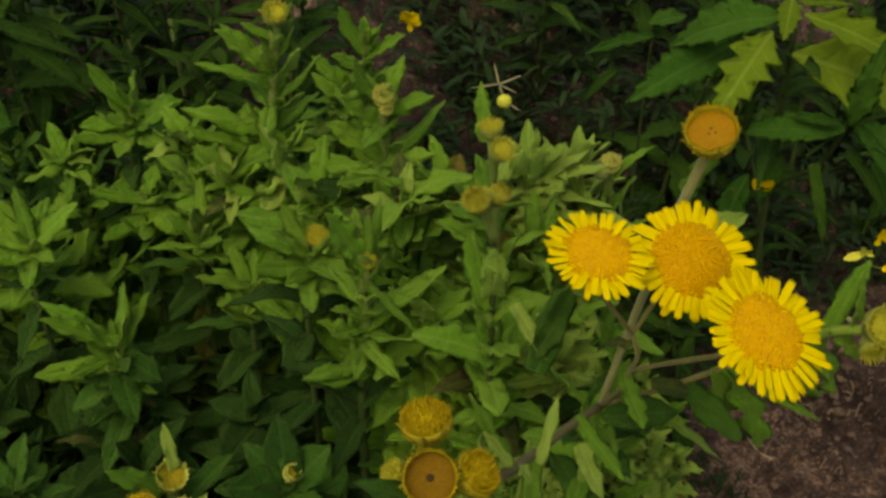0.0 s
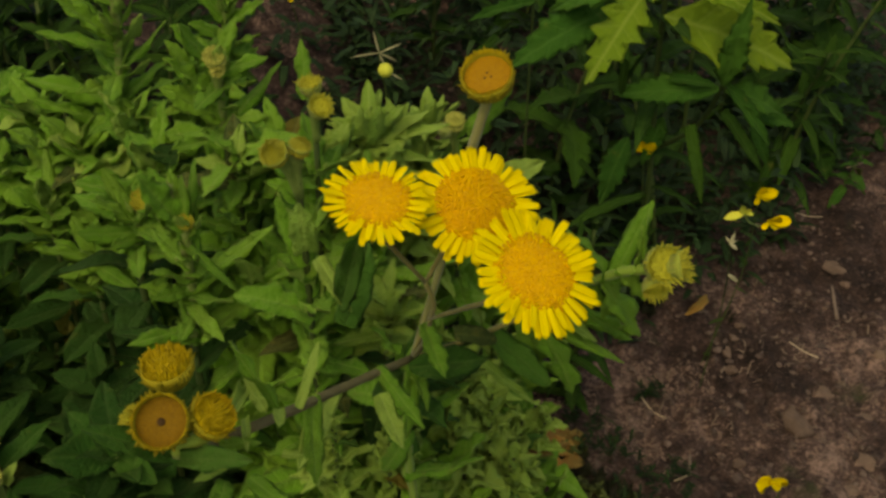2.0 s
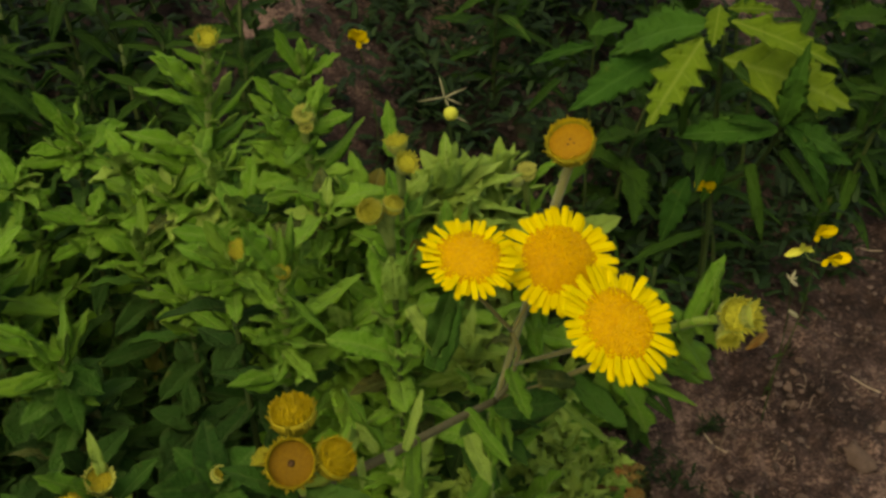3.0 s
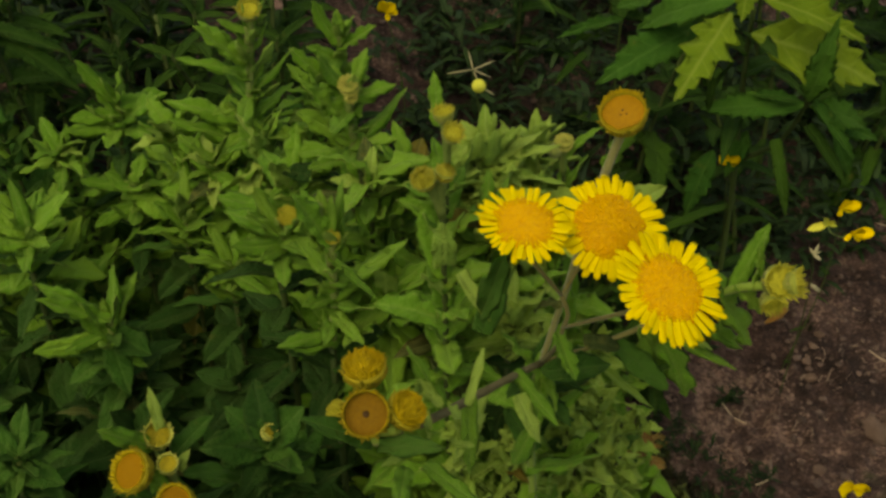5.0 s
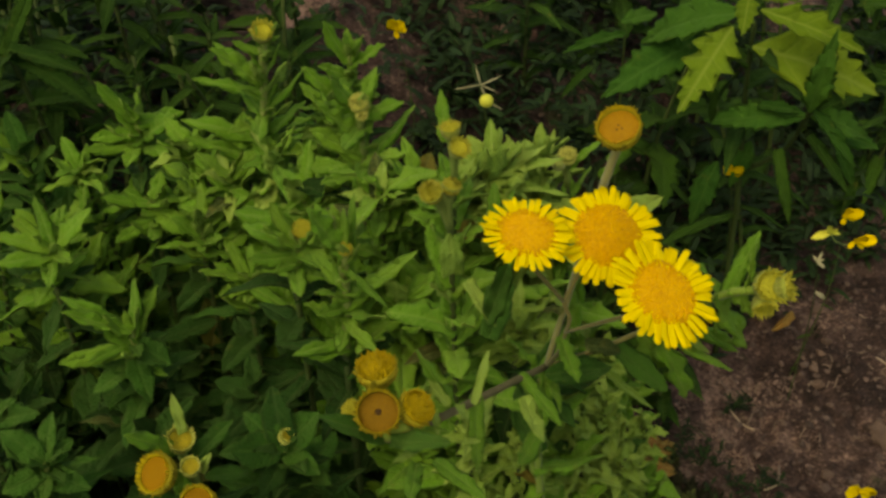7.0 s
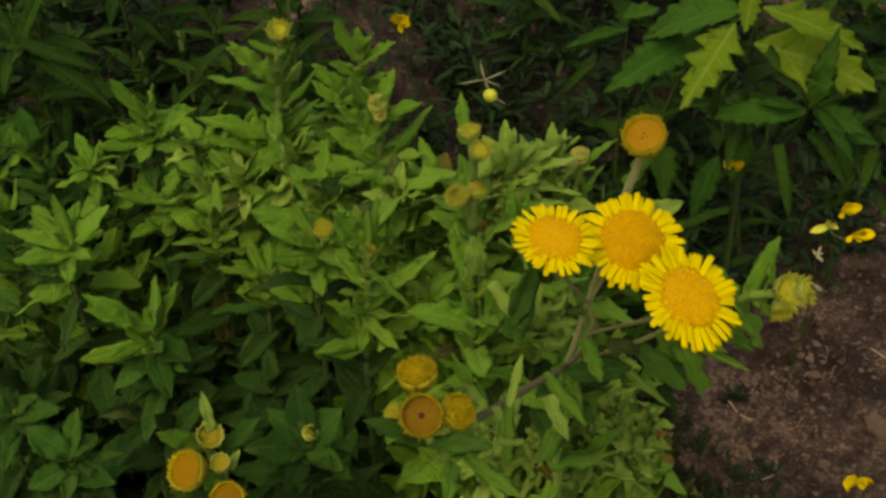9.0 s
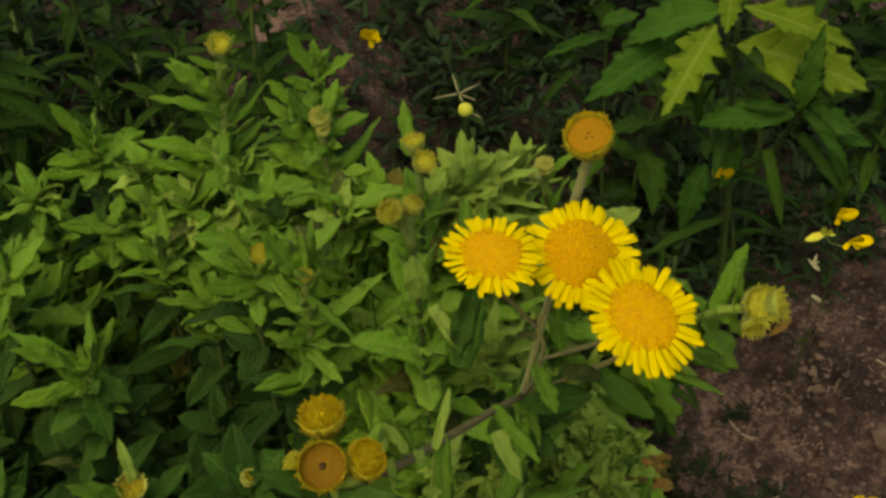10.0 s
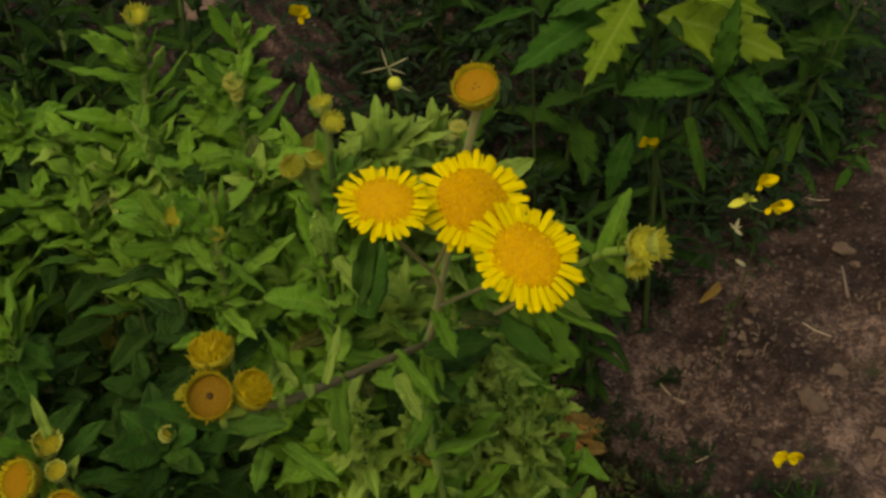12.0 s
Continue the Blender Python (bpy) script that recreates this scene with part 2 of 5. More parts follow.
    faces = [(j * w + i, j * w + i + 1, (j + 1) * w + i + 1, (j + 1) * w + i) for j in range(len(ys) - 1) for i in range(w - 1)]
    g = new("ground", mesh_object("ground", verts, faces, SOIL))
    tagged(g, "bare brown crumbly soil with mossy patches", "ground", kind="structure")


build_ground()


# ---- helpers for plants ----
def part(name, me, parent, m=None, label=""):
    ob = new(name, me)
    ob.parent = parent
    ob.matrix_basis = m if m is not None else Matrix.Identity(4)
    if label:
        ob["label"] = label
    return ob


def thing(name, at, label, category, group="", kind=""):
    ob = new(name)
    ob.empty_display_size = 0.01
    ob.location = at
    return tagged(ob, label, category, group, kind)


def aim(origin, ahead, face, length, width, thick=None):
    """The pose of a leaf at origin that points ahead, with its upper side towards face."""
    x = Vector(ahead).normalized()
    z = Vector(face) - x * x.dot(Vector(face))
    z = z.normalized() if z.length > 1e-4 else x.orthogonal().normalized()
    y = z.cross(x)
    t = thick or length
    return Matrix(((x.x * length, y.x * width, z.x * t, origin[0]), (x.y * length, y.y * width, z.y * t, origin[1]), (x.z * length, y.z * width, z.z * t, origin[2]), (0, 0, 0, 1)))


def leaf_mesh(name, mat, outline, nu=12, nv=3, droop=0.25, fold=0.35, wave=0.15, waves=3.0, teeth=0, bite=0.2, seed=0, thick=0.010, twist=0.0, under=None, roll=0.0):
    """A leaf of length 1 along x: outline gives (u, half width); folded along its rib, drooping, with a wavy or toothed rim."""
    rng = random.Random(seed)
    us, hs = zip(*outline)
    ph = [rng.uniform(0, 6.28), rng.uniform(0, 6.28)]
    top, bot, verts = [], [], []
    for i in range(nu + 1):
        u = i / nu
        half = float(np.interp(u, us, hs))
        rt, rb = [], []
        for j in range(-nv, nv + 1):
            v = j / nv
            side = 0 if v < 0 else 1
            h = half * (1 + 0.14 * noise.noise((u * 5.0, side * 7.0 + 0.5, seed * 1.7)))
            lead = 0.0
            if teeth and abs(v) > 0.6:
                saw = (u * teeth * (0.85 + 0.3 * u) + 0.37 * side + 0.18 * math.sin(seed + 9 * u)) % 1.0
                keen = (saw / 0.78) ** 1.5 if saw < 0.78 else (1 - saw) / 0.22
                h *= 1 - bite * (1 - keen)
                lead = 0.03 * keen
            y = v * h
            z = -droop * u * u + fold * abs(y) + wave * half * math.sin(waves * 6.28 * u + ph[side]) * v * v
            z += twist * u * y - roll * half * abs(v) ** 3
            z += 0.018 * noise.noise((u * 7, v * 2.4, seed * 3.1))
            verts.append((u - 0.15 * droop * u * u + lead, y, z))
            rt.append(len(verts) - 1)
            if abs(j) == nv:
                rb.append(rt[-1])
            else:
                verts.append((u - 0.15 * droop * u * u + lead, y, z - thick * (1 if abs(j) else 2.4)))
                rb.append(len(verts) - 1)
        top.append(rt), bot.append(rb)
    faces = []
    for i in range(nu):
        for j in range(2 * nv):
            faces.append((top[i][j], top[i + 1][j], top[i + 1][j + 1], top[i][j + 1]))
            faces.append((bot[i][j], bot[i][j + 1], bot[i + 1][j + 1], bot[i + 1][j]))
    me = mesh_object(name, verts, faces, mat)
    if under:
        me.materials.append(under)
        me.polygons.foreach_set("material_index", [k % 2 for k in range(len(faces))])
    return me


LANCE = [(0, 0.13), (0.08, 0.15), (0.28, 0.168), (0.48, 0.175), (0.66, 0.155), (0.80, 0.115), (0.91, 0.064), (0.97, 0.030), (1, 0.006)]
SPIKE = [(0, 0.13), (0.08, 0.14), (0.25, 0.135), (0.45, 0.145), (0.65, 0.13), (0.82, 0.085), (0.94, 0.032), (1, 0.004)]
LONG = [(0, 0.12), (0.1, 0.14), (0.3, 0.14), (0.5, 0.15), (0.7, 0.135), (0.84, 0.092), (0.94, 0.044), (1, 0.006)]
OVAL = [(0, 0.06), (0.1, 0.14), (0.3, 0.22), (0.5, 0.24), (0.7, 0.19), (0.87, 0.10), (0.96, 0.035), (1, 0.004)]
NARROW = [(0, 0.03), (0.15, 0.07), (0.4, 0.095), (0.65, 0.08), (0.85, 0.04), (1, 0.003)]
LOBED = [(0, 0.03), (0.1, 0.13), (0.25, 0.24), (0.45, 0.27), (0.62, 0.22), (0.8, 0.13), (0.93, 0.05), (1, 0.004)]
leaves = [leaf_mesh("fleabane_leaf", FLEABANE, LANCE if k % 3 else LONG, nu=18, droop=(-0.2, 0.05, 0.25, 0.45, 0.12, 0.6, 0.3, -0.1, 0.5, 0.1)[k], fold=0.25 + 0.18 * (k % 4), wave=0.30 + 0.14 * (k % 3), waves=1.7 + 0.6 * (k % 4), seed=k, twist=0.8 * (k % 3 - 1), teeth=9, bite=0.16, thick=0.022, under=FELT, roll=0.45) for k in range(10)]
old_shaded_leaves = [leaf_mesh("withering_shaded_leaf", OLD_SHADED_LEAF, LANCE, droop=0.5 + 0.12 * k, fold=0.25, wave=0.3, seed=20 + k) for k in range(4)]
dark_leaves = [leaf_mesh("weed_leaf", DARK, NARROW if k % 2 else SPIKE, nu=10, nv=2, droop=0.1 + 0.12 * k, fold=0.3, wave=0.15, seed=40 + k) for k in range(5)]
saw_leaves = [leaf_mesh("toothed_leaf", DARK, SPIKE, nu=44, nv=3, droop=0.2 + 0.1 * k, fold=0.3, wave=0.08, teeth=11, bite=0.22, seed=60 + k) for k in range(3)]
broad_leaves = [leaf_mesh("broad_leaf", BROAD, LOBED if k % 2 else OVAL, nu=48, nv=3, droop=0.15 + 0.1 * k, fold=0.25, wave=0.15, teeth=7, bite=0.22, seed=70 + k) for k in range(4)]
weed_broad = [leaf_mesh("weed_leaf", DARK, LOBED if k % 2 else OVAL, nu=40, nv=3, droop=0.15 + 0.1 * k, fold=0.25, wave=0.15, teeth=7, bite=0.22, seed=75 + k) for k in range(3)]
pale_leaves = [leaf_mesh("lobed_leaf", PALE, LOBED, nu=56, nv=4, droop=0.1 + 0.08 * k, fold=0.22, wave=0.14, waves=3.5, teeth=5, bite=(0.42, 0.30, 0.26)[k], seed=80 + k) for k in range(3)]
dead_leaf = leaf_mesh("dead_leaf", DEAD, OVAL, nu=16, nv=3, droop=0.55, fold=1.2, wave=0.3, seed=90)


shade_dull_leaves = [leaf_mesh("shade_dull_leaf", SHADE_DULL, LANCE if k % 4 else OVAL, nu=14, droop=(0.1, 0.3, 0.5, 0.2)[k], fold=0.2 + 0.1 * k, wave=0.25, waves=1.8, seed=130 + k, twist=0.6 * (k % 3 - 1), teeth=8, bite=0.1, thick=0.02) for k in range(4)]
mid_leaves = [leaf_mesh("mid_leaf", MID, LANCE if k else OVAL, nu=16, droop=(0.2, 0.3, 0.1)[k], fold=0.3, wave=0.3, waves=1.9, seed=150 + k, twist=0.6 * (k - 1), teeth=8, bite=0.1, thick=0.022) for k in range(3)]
# pool for shaded spots, chosen by its darkened leaf colour
shaded = shade_dull_leaves * 5 + old_shaded_leaves[1:2]
yellowed_leaf = leaf_mesh("yellowed_leaf", YELLOWED, LANCE, nu=14, droop=0.45, fold=0.4, wave=0.3, waves=2.0, seed=160, thick=0.02)
upright = [leaves[k] for k in (0, 1, 4, 7, 9)]
canopy = leaves * 4 + old_shaded_leaves[:1] + [yellowed_leaf]
young_leaves = [leaf_mesh("young_leaf", YOUNG, LANCE if k % 2 else LONG, nu=16, droop=(0.0, 0.25, 0.45, -0.25, 0.6)[k], fold=0.3 + 0.25 * (k % 3), wave=0.4 + 0.15 * (k % 3), waves=2.1, seed=110 + k, twist=1.0 * (k % 3 - 1), teeth=7, bite=0.14, thick=0.035, under=FELT) for k in range(5)]


downy_leaves = [leaf_mesh("downy_leaf", YOUNG, [(0, 0.16), (0.1, 0.22), (0.3, 0.25), (0.55, 0.24), (0.75, 0.18), (0.9, 0.09), (0.97, 0.04), (1, 0.008)], nu=22, droop=(0.1, 0.35, 0.6, -0.15)[k], fold=0.35 + 0.2 * (k % 2), wave=0.75, waves=2.9, seed=170 + k, twist=0.9 * (k % 3 - 1), teeth=5, bite=0.34, thick=0.035, under=FELT) for k in range(4)]


def bend(points, n):
    """A smooth line of n + 1 points through the given ones."""
    p = [Vector(q) for q in points]
    if len(p) == 2:
        return [p[0].lerp(p[1], i / n) for i in range(n + 1)]
    out = []
    for i in range(n + 1):
        s = i / n * (len(p) - 1)
        k = min(int(s), len(p) - 2)
        f = s - k
        a, b, c, d = p[max(k - 1, 0)], p[k], p[k + 1], p[min(k + 2, len(p) - 1)]
        out.append(0.5 * (2 * b + (c - a) * f + (2 * a - 5 * b + 4 * c - d) * f * f + (3 * b - a - 3 * c + d) * f ** 3))
    return out


def tube(name, line, r0, r1, mat, sides=7, rough=0.06):
    verts, faces = [], []
    for i, p in enumerate(line):
        t = (line[min(i + 1, len(line) - 1)] - line[max(i - 1, 0)]).normalized()
        a = t.orthogonal().normalized() if i == 0 else (a - t * a.dot(t)).normalized()
        b = t.cross(a)
        r = r0 + (r1 - r0) * i / (len(line) - 1)
        for k in range(sides):
            w = 6.2832 * k / sides
            rr = r * (1 + rough * math.sin(3.1 * k + 1.7 * i))
            verts.append(p + (a * math.cos(w) + b * math.sin(w)) * rr)
    for i in range(len(line) - 1):
        for k in range(sides):
            q = (k + 1) % sides
            faces.append((i * sides + k, i * sides + q, (i + 1) * sides + q, (i + 1) * sides + k))
    faces.append(tuple(range(sides - 1, -1, -1)))
    faces.append(tuple(range((len(line) - 1) * sides, len(line) * sides)))
    return mesh_object(name, verts, faces, mat)


# ---- flower heads, all of outer radius 1 and facing +z ----
def lathe(name, profile, mat, sides=24, cap=True, lid=True):
    verts, faces = [], []
    for r, z in profile:
        for k in range(sides):
            w = 6.2832 * k / sides
            verts.append((r * math.cos(w), r * math.sin(w), z))
    for i in range(len(profile) - 1):
        for k in range(sides):
            q = (k + 1) % sides
            faces.append((i * sides + k, i * sides + q, (i + 1) * sides + q, (i + 1) * sides + k))
    if cap:
        if lid:
            faces.append(tuple(range((len(profile) - 1) * sides, len(profile) * sides)))
        faces.append(tuple(range(sides - 1, -1, -1)))
    return mesh_object(name, verts, faces, mat)


def ray_mesh(k):
    """One ray floret: a narrow strap with three small teeth at its tip, along x from 0 to 1."""
    rng = random.Random(100 + k)
    droop, side, cup = rng.uniform(-0.12, 0.20), rng.uniform(-0.10, 0.10), rng.uniform(-0.02, 0.03)
    verts, faces = [], []
    stops = [(0, 0.068), (0.25, 0.100), (0.55, 0.114), (0.82, 0.108), (0.95, 0.080)]
    teeth = [0.01 + rng.uniform(-0.02, 0.02), -0.045, 0.045 + rng.uniform(-0.02, 0.02), -0.045, 0.0 + rng.uniform(-0.02, 0.02)]
    for u, h in stops:
        for j, v in enumerate((-1, -0.5, 0, 0.5, 1)):
            x = u + (teeth[j] if u > 0.9 else 0.0)
            z = 0.10 * u - droop * u * u + cup * v * v - 0.008 * (abs(v) == 0.5)
            verts += [(x, v * h + side * u * u, z), (x, v * h + side * u * u, z - 0.015)]
    n = 10
    for i in range(len(stops) - 1):
        for j in range(4):
            a, c = i * n + j * 2, (i + 1) * n + j * 2
            faces += [(a, c, c + 2, a + 2), (a + 1, a + 3, c + 3, c + 1)]
        a, c = i * n, (i + 1) * n
        faces += [(a, a + 1, c + 1, c), (a + 8, c + 8, c + 9, a + 9)]
    e = (len(stops) - 1) * n
    faces += [(e + 2 * j, e + 2 * j + 1, e + 2 * j + 3, e + 2 * j + 2) for j in range(4)]
    return mesh_object("ray_floret", verts, faces, PETAL)


rays = [ray_mesh(k) for k in range(7)]


def disc_mesh(name, radius, dome, count, mat, closed=0.0, seed=0, size=1.0, dip=0.0, base=0.0):
    """A domed disc packed with small tubular florets; those inside the part 'closed' are still round buds."""
    rng = random.Random(seed)
    verts, faces = [], []

    def height(r):
        q = r / radius
        return base + dome * (1 - q * q) - dip * math.exp(-((q / 0.55) ** 2))

    sides = 24
    for i in range(7):
        r = radius * (1 - i / 7)
        for k in range(sides):
            w = 6.2832 * k / sides
            verts.append((r * math.cos(w), r * math.sin(w), height(r) - 0.012))
    for i in range(6):
        for k in range(sides):
            q = (k + 1) % sides
            faces.append((i * sides + k, i * sides + q, (i + 1) * sides + q, (i + 1) * sides + k))
    faces.append(tuple(range(6 * sides, 7 * sides)))
    for i in range(count):
        q = math.sqrt((i + 0.5) / count)
        w = i * 2.39996 + rng.uniform(-0.5, 0.5) / (1 + q * 9)
        q = min(1.0, q * rng.uniform(0.97, 1.03))
        r = q * radius
        slope = math.atan(2 * dome * q / radius) * 0.8
        axis = Vector((math.sin(slope) * math.cos(w), math.sin(slope) * math.sin(w), math.cos(slope)))
        axis = (axis + Vector((rng.uniform(-1, 1), rng.uniform(-1, 1), 0)) * 0.16).normalized()
        a = axis.orthogonal().normalized()
        b = axis.cross(a)
        c = Vector((r * math.cos(w), r * math.sin(w), height(r)))
        s = size * radius * 1.85 / math.sqrt(count)
        is_open = q > closed
        rows = [(0.50, -0.2), (0.52, 0.25), (0.58, 0.62), (0.25, 0.55)] if is_open else [(0.62, -0.2), (0.70, 0.10), (0.52, 0.24), (0.15, 0.29)]
        lift = rng.uniform(0.75, 1.25)
        n0 = len(verts)
        for ri, (rad, up) in enumerate(rows):
            for k in range(5):
                ww = 6.2832 * k / 5
                rr = rad * s * (1.15 if (is_open and ri == 2) else 1)
                verts.append(c + (a * math.cos(ww) + b * math.sin(ww)) * rr + axis * up * s * (lift if is_open else 1))
        for ri in range(3):
            for k in range(5):
                qk = (k + 1) % 5
                faces.append((n0 + ri * 5 + k, n0 + ri * 5 + qk, n0 + ri * 5 + 5 + qk, n0 + ri * 5 + 5 + k))
        faces.append(tuple(n0 + 15 + k for k in range(5)))
    return mesh_object(name, verts, faces, mat)


def fringe_mesh(name, count, radius, length, out, mat, seed, base=0.0, width=0.05, curl=0.5):
    """A ring of narrow bracts or withered rays that stand up from a rim and curl over."""
    rng = random.Random(seed)
    verts, faces = [], []
    for i in range(count):
        w = 6.2832 * (i + rng.uniform(-0.3, 0.3)) / count
        ln, o = length * rng.uniform(0.65, 1.2), out * rng.uniform(0.4, 1.5)
        cr = curl * rng.uniform(-0.5, 1.9)
        d, s = Vector((math.cos(w), math.sin(w), 0)), Vector((-math.sin(w), math.cos(w), 0))
        n0 = len(verts)
        for u, h in ((0, 1), (0.35, 1), (0.7, 0.75), (1, 0.2)):
            p = d * (radius + ln * (o * u + cr * u * u)) + Vector((0, 0, base + ln * (u - 0.45 * cr * u * u)))
            for e in (-1, 1):
                verts.append(p + s * e * h * width)
            verts.append(p - d * width * 0.6)
        for k in range(3):
            a = n0 + 3 * k
            faces += [(a, a + 1, a + 4, a + 3), (a + 1, a + 2, a + 5, a + 4), (a + 2, a, a + 3, a + 5)]
    return mesh_object(name, verts, faces, mat)


def shag_mesh(name, count, radius, dome, base, length, mat, seed, width=0.045):
    """Many small withered straps that stand on a dome and curl every way."""
    rng = random.Random(seed)
    verts, faces = [], []
    for i in range(count):
        q, w = math.sqrt((i + 0.5) / count), 2.39996 * i
        a = w + rng.uniform(-1.2, 1.2)
        out, s = Vector((math.cos(a), math.sin(a), 0)), Vector((-math.sin(a), math.cos(a), 0))
        foot = Vector((q * radius * math.cos(w), q * radius * math.sin(w), base + dome * (1 - q * q)))
        ln, lean, curl = length * rng.uniform(0.6, 1.3), rng.uniform(-0.1, 0.5) * q, rng.uniform(-0.2, 0.7)
        n0 = len(verts)
        for u, h in ((0, 1), (0.4, 1), (0.75, 0.7), (1, 0.25)):
            p = foot + out * ln * (lean * u + curl * u * u) + Vector((0, 0, ln * (u - 0.5 * curl * u * u)))
            verts += [p - s * h * width, p + s * h * width, p - out * width * 0.5]
        for k in range(3):
            b = n0 + 3 * k
            faces += [(b, b + 1, b + 4, b + 3), (b + 1, b + 2, b + 5, b + 4), (b + 2, b, b + 3, b + 5)]
    return mesh_object(name, verts, faces, mat)


CUP = [(0.10, -0.50), (0.20, -0.46), (0.38, -0.36), (0.52, -0.22), (0.58, -0.08), (0.56, -0.03)]
SPENT_CUP = [(0.14, -1.05), (0.30, -1.0), (0.62, -0.82), (0.86, -0.5), (0.94, -0.2), (0.93, 0.02), (0.86, 0.02), (0.84, -0.42)]
BUD_CUP = [(0.14, -1.15), (0.3, -1.1), (0.60, -0.85), (0.82, -0.45), (0.92, -0.05), (0.93, 0.18), (0.88, 0.18), (0.80, -0.1), (0.62, -0.25)]
cup_mesh = lathe("flower_head", CUP, BRACT)
spent_cup = lathe("seed_head", SPENT_CUP, OCHRE, lid=False)
bud_cup = lathe("bud", BUD_CUP, BRACT, lid=False)
ball_cup = lathe("downy_bud", [(0.1, -1.0), (0.55, -0.85), (0.9, -0.4), (1.0, 0.0), (0.85, 0.45), (0.5, 0.75), (0.12, 0.88)], FUZZ)


def head_pose(at, face, size, turn=0.0):
    q = Vector(face).to_track_quat("Z", "Y").to_matrix().to_4x4()
    return Matrix.Translation(at) @ q @ pose(0, 0, 0, 0, 0, turn) @ Matrix.Diagonal((size, size, size, 1))


def flower(parent, at, face, size, disc, count, seed):
    """An open head: a green cup with a domed disc and a ring of yellow rays in two ranks."""
    rng = random.Random(seed)
    head = part("flower_head", cup_mesh, parent, head_pose(at, face, size), "open yellow daisy-like head")
    part("disc", disc, head, label="dense orange-yellow disc")
    for i in range(count):
        w = 360.0 * (i + rng.uniform(-0.36, 0.36)) / count
        ln = rng.uniform(0.45, 0.59)
        m = pose(0, 0, 0.0, 0, 0, w) @ pose(0.47, 0, 0.005 + 0.035 * (i % 2), rng.uniform(-11, 11), rng.uniform(-6, 8), rng.uniform(-4, 4)) @ Matrix.Diagonal((ln, ln * 0.98, ln, 1))
        part("ray_floret", rays[rng.randrange(len(rays))], head, m)
    return head


wide_disc = disc_mesh("disc", 0.64, 0.23, 760, DISC, 0.0, 3, 1.0)
half_disc = disc_mesh("disc", 0.64, 0.13, 820, DISC, 0.78, 4, 1.0, 0.03)
flat_disc = disc_mesh("disc", 0.67, 0.13, 820, DISC, 0.74, 5, 1.0, 0.03)
spent_disc = disc_mesh("disc", 0.83, 0.10, 420, SPENT, 1.1, 6, 0.8, 0.08, -0.22)
pit_disc = disc_mesh("disc", 0.83, 0.10, 420, BROWN_SHADED, 1.1, 7, 0.8, 0.10, -0.34)
dome_disc = disc_mesh("disc", 0.84, 0.34, 420, GOLD, 1.1, 9, 0.9, 0.0, -0.10)
dome_crown = fringe_mesh("withered_rim", 50, 0.82, 0.44, -0.05, WITHER, 61, -0.04, 0.075, 0.12)
deep_disc = disc_mesh("disc", 0.80, 0.08, 110, CURL, 0.0, 18, 1.2, 0.14, -0.12)
bud_disc = disc_mesh("disc", 0.82, 0.16, 120, CURL, 0.0, 8, 1.1, 0.1, 0.06)
spent_rim = [fringe_mesh("withered_rim", 64, 0.87, 0.24, 0.02, WITHER, 30 + k, -0.06, 0.07, 0.18) for k in range(3)]
spent_skirt = fringe_mesh("bract_ring", 34, 0.86, 0.58, 0.10, OCHRE, 41, -0.62, 0.09, 0.15)
spent_scales = fringe_mesh("bract_ring", 40, 0.93, 0.42, 0.05, OCHRE, 42, -0.36, 0.085, 0.30)
bud_shag = shag_mesh("bract_tuft", 95, 0.86, 0.20, 0.0, 0.34, CUPPED, 71)
dome_shag = shag_mesh("floret_tuft", 130, 0.86, 0.30, -0.08, 0.26, WITHER, 72)
bud_rim = [fringe_mesh("bract_ring", (26, 46, 30)[k], (0.90, 0.90, 0.86)[k], (0.30, 0.50, 0.46)[k], (0.02, -0.30, 0.22)[k], CUPPED, 50 + k, 0.05, (0.09, 0.055, 0.075)[k], (-0.10, -0.50, 0.35)[k]) for k in range(3)]
bud_inner = [fringe_mesh("bract_ring", (22, 40)[k], (0.74, 0.62)[k], 0.50, (-0.15, -0.25)[k], CUPPED, 57 + k, (-0.05, 0.15)[k], (0.085, 0.05)[k], (0.25, -0.45)[k]) for k in range(2)]
bud_skirt = [fringe_mesh("bract_ring", 44, 0.88, (0.48, 0.52)[k], 0.05, (BRACT, CUPPED)[k], 53 + k, -0.46, 0.07, 0.16) for k in range(2)]
ripe_disc = disc_mesh("disc", 0.76, 0.10, 380, RIPE, 1.1, 11, 0.8, 0.08, -0.14)
ripe_rim = fringe_mesh("withered_rim", 34, 0.80, 0.34, 0.24, RIM, 63, -0.10, 0.085, 0.05)
cream_cup = lathe("bud", BUD_CUP, BRACT, lid=False)
cream_rim = [fringe_mesh("bract_ring", (30, 34)[k], 0.86, (0.42, 0.52)[k], (0.04, -0.22)[k], CREAM, 64 + k, (0.0, 0.08)[k], (0.10, 0.075)[k], (0.18, -0.4)[k]) for k in range(2)]
cream_shag = shag_mesh("bract_tuft", 110, 0.90, 0.42, 0.0, 0.30, CREAM, 73, 0.07)
cream_skirt = fringe_mesh("bract_ring", 36, 0.88, 0.66, 0.06, CREAM, 66, -0.62, 0.085, 0.2)
hole_disc = disc_mesh("disc", 0.78, 0.06, 90, OCHRE, 0.0, 12, 1.2, 0.14, -0.24)
ball_rim = fringe_mesh("bract_ring", 24, 0.88, 0.62, 0.05, FUZZ, 56, -0.1, 0.085, 0.45)
pit = lathe("pit", [(0.10, 0.0), (0.13, 0.05), (0.09, 0.08)], PIT, 10)


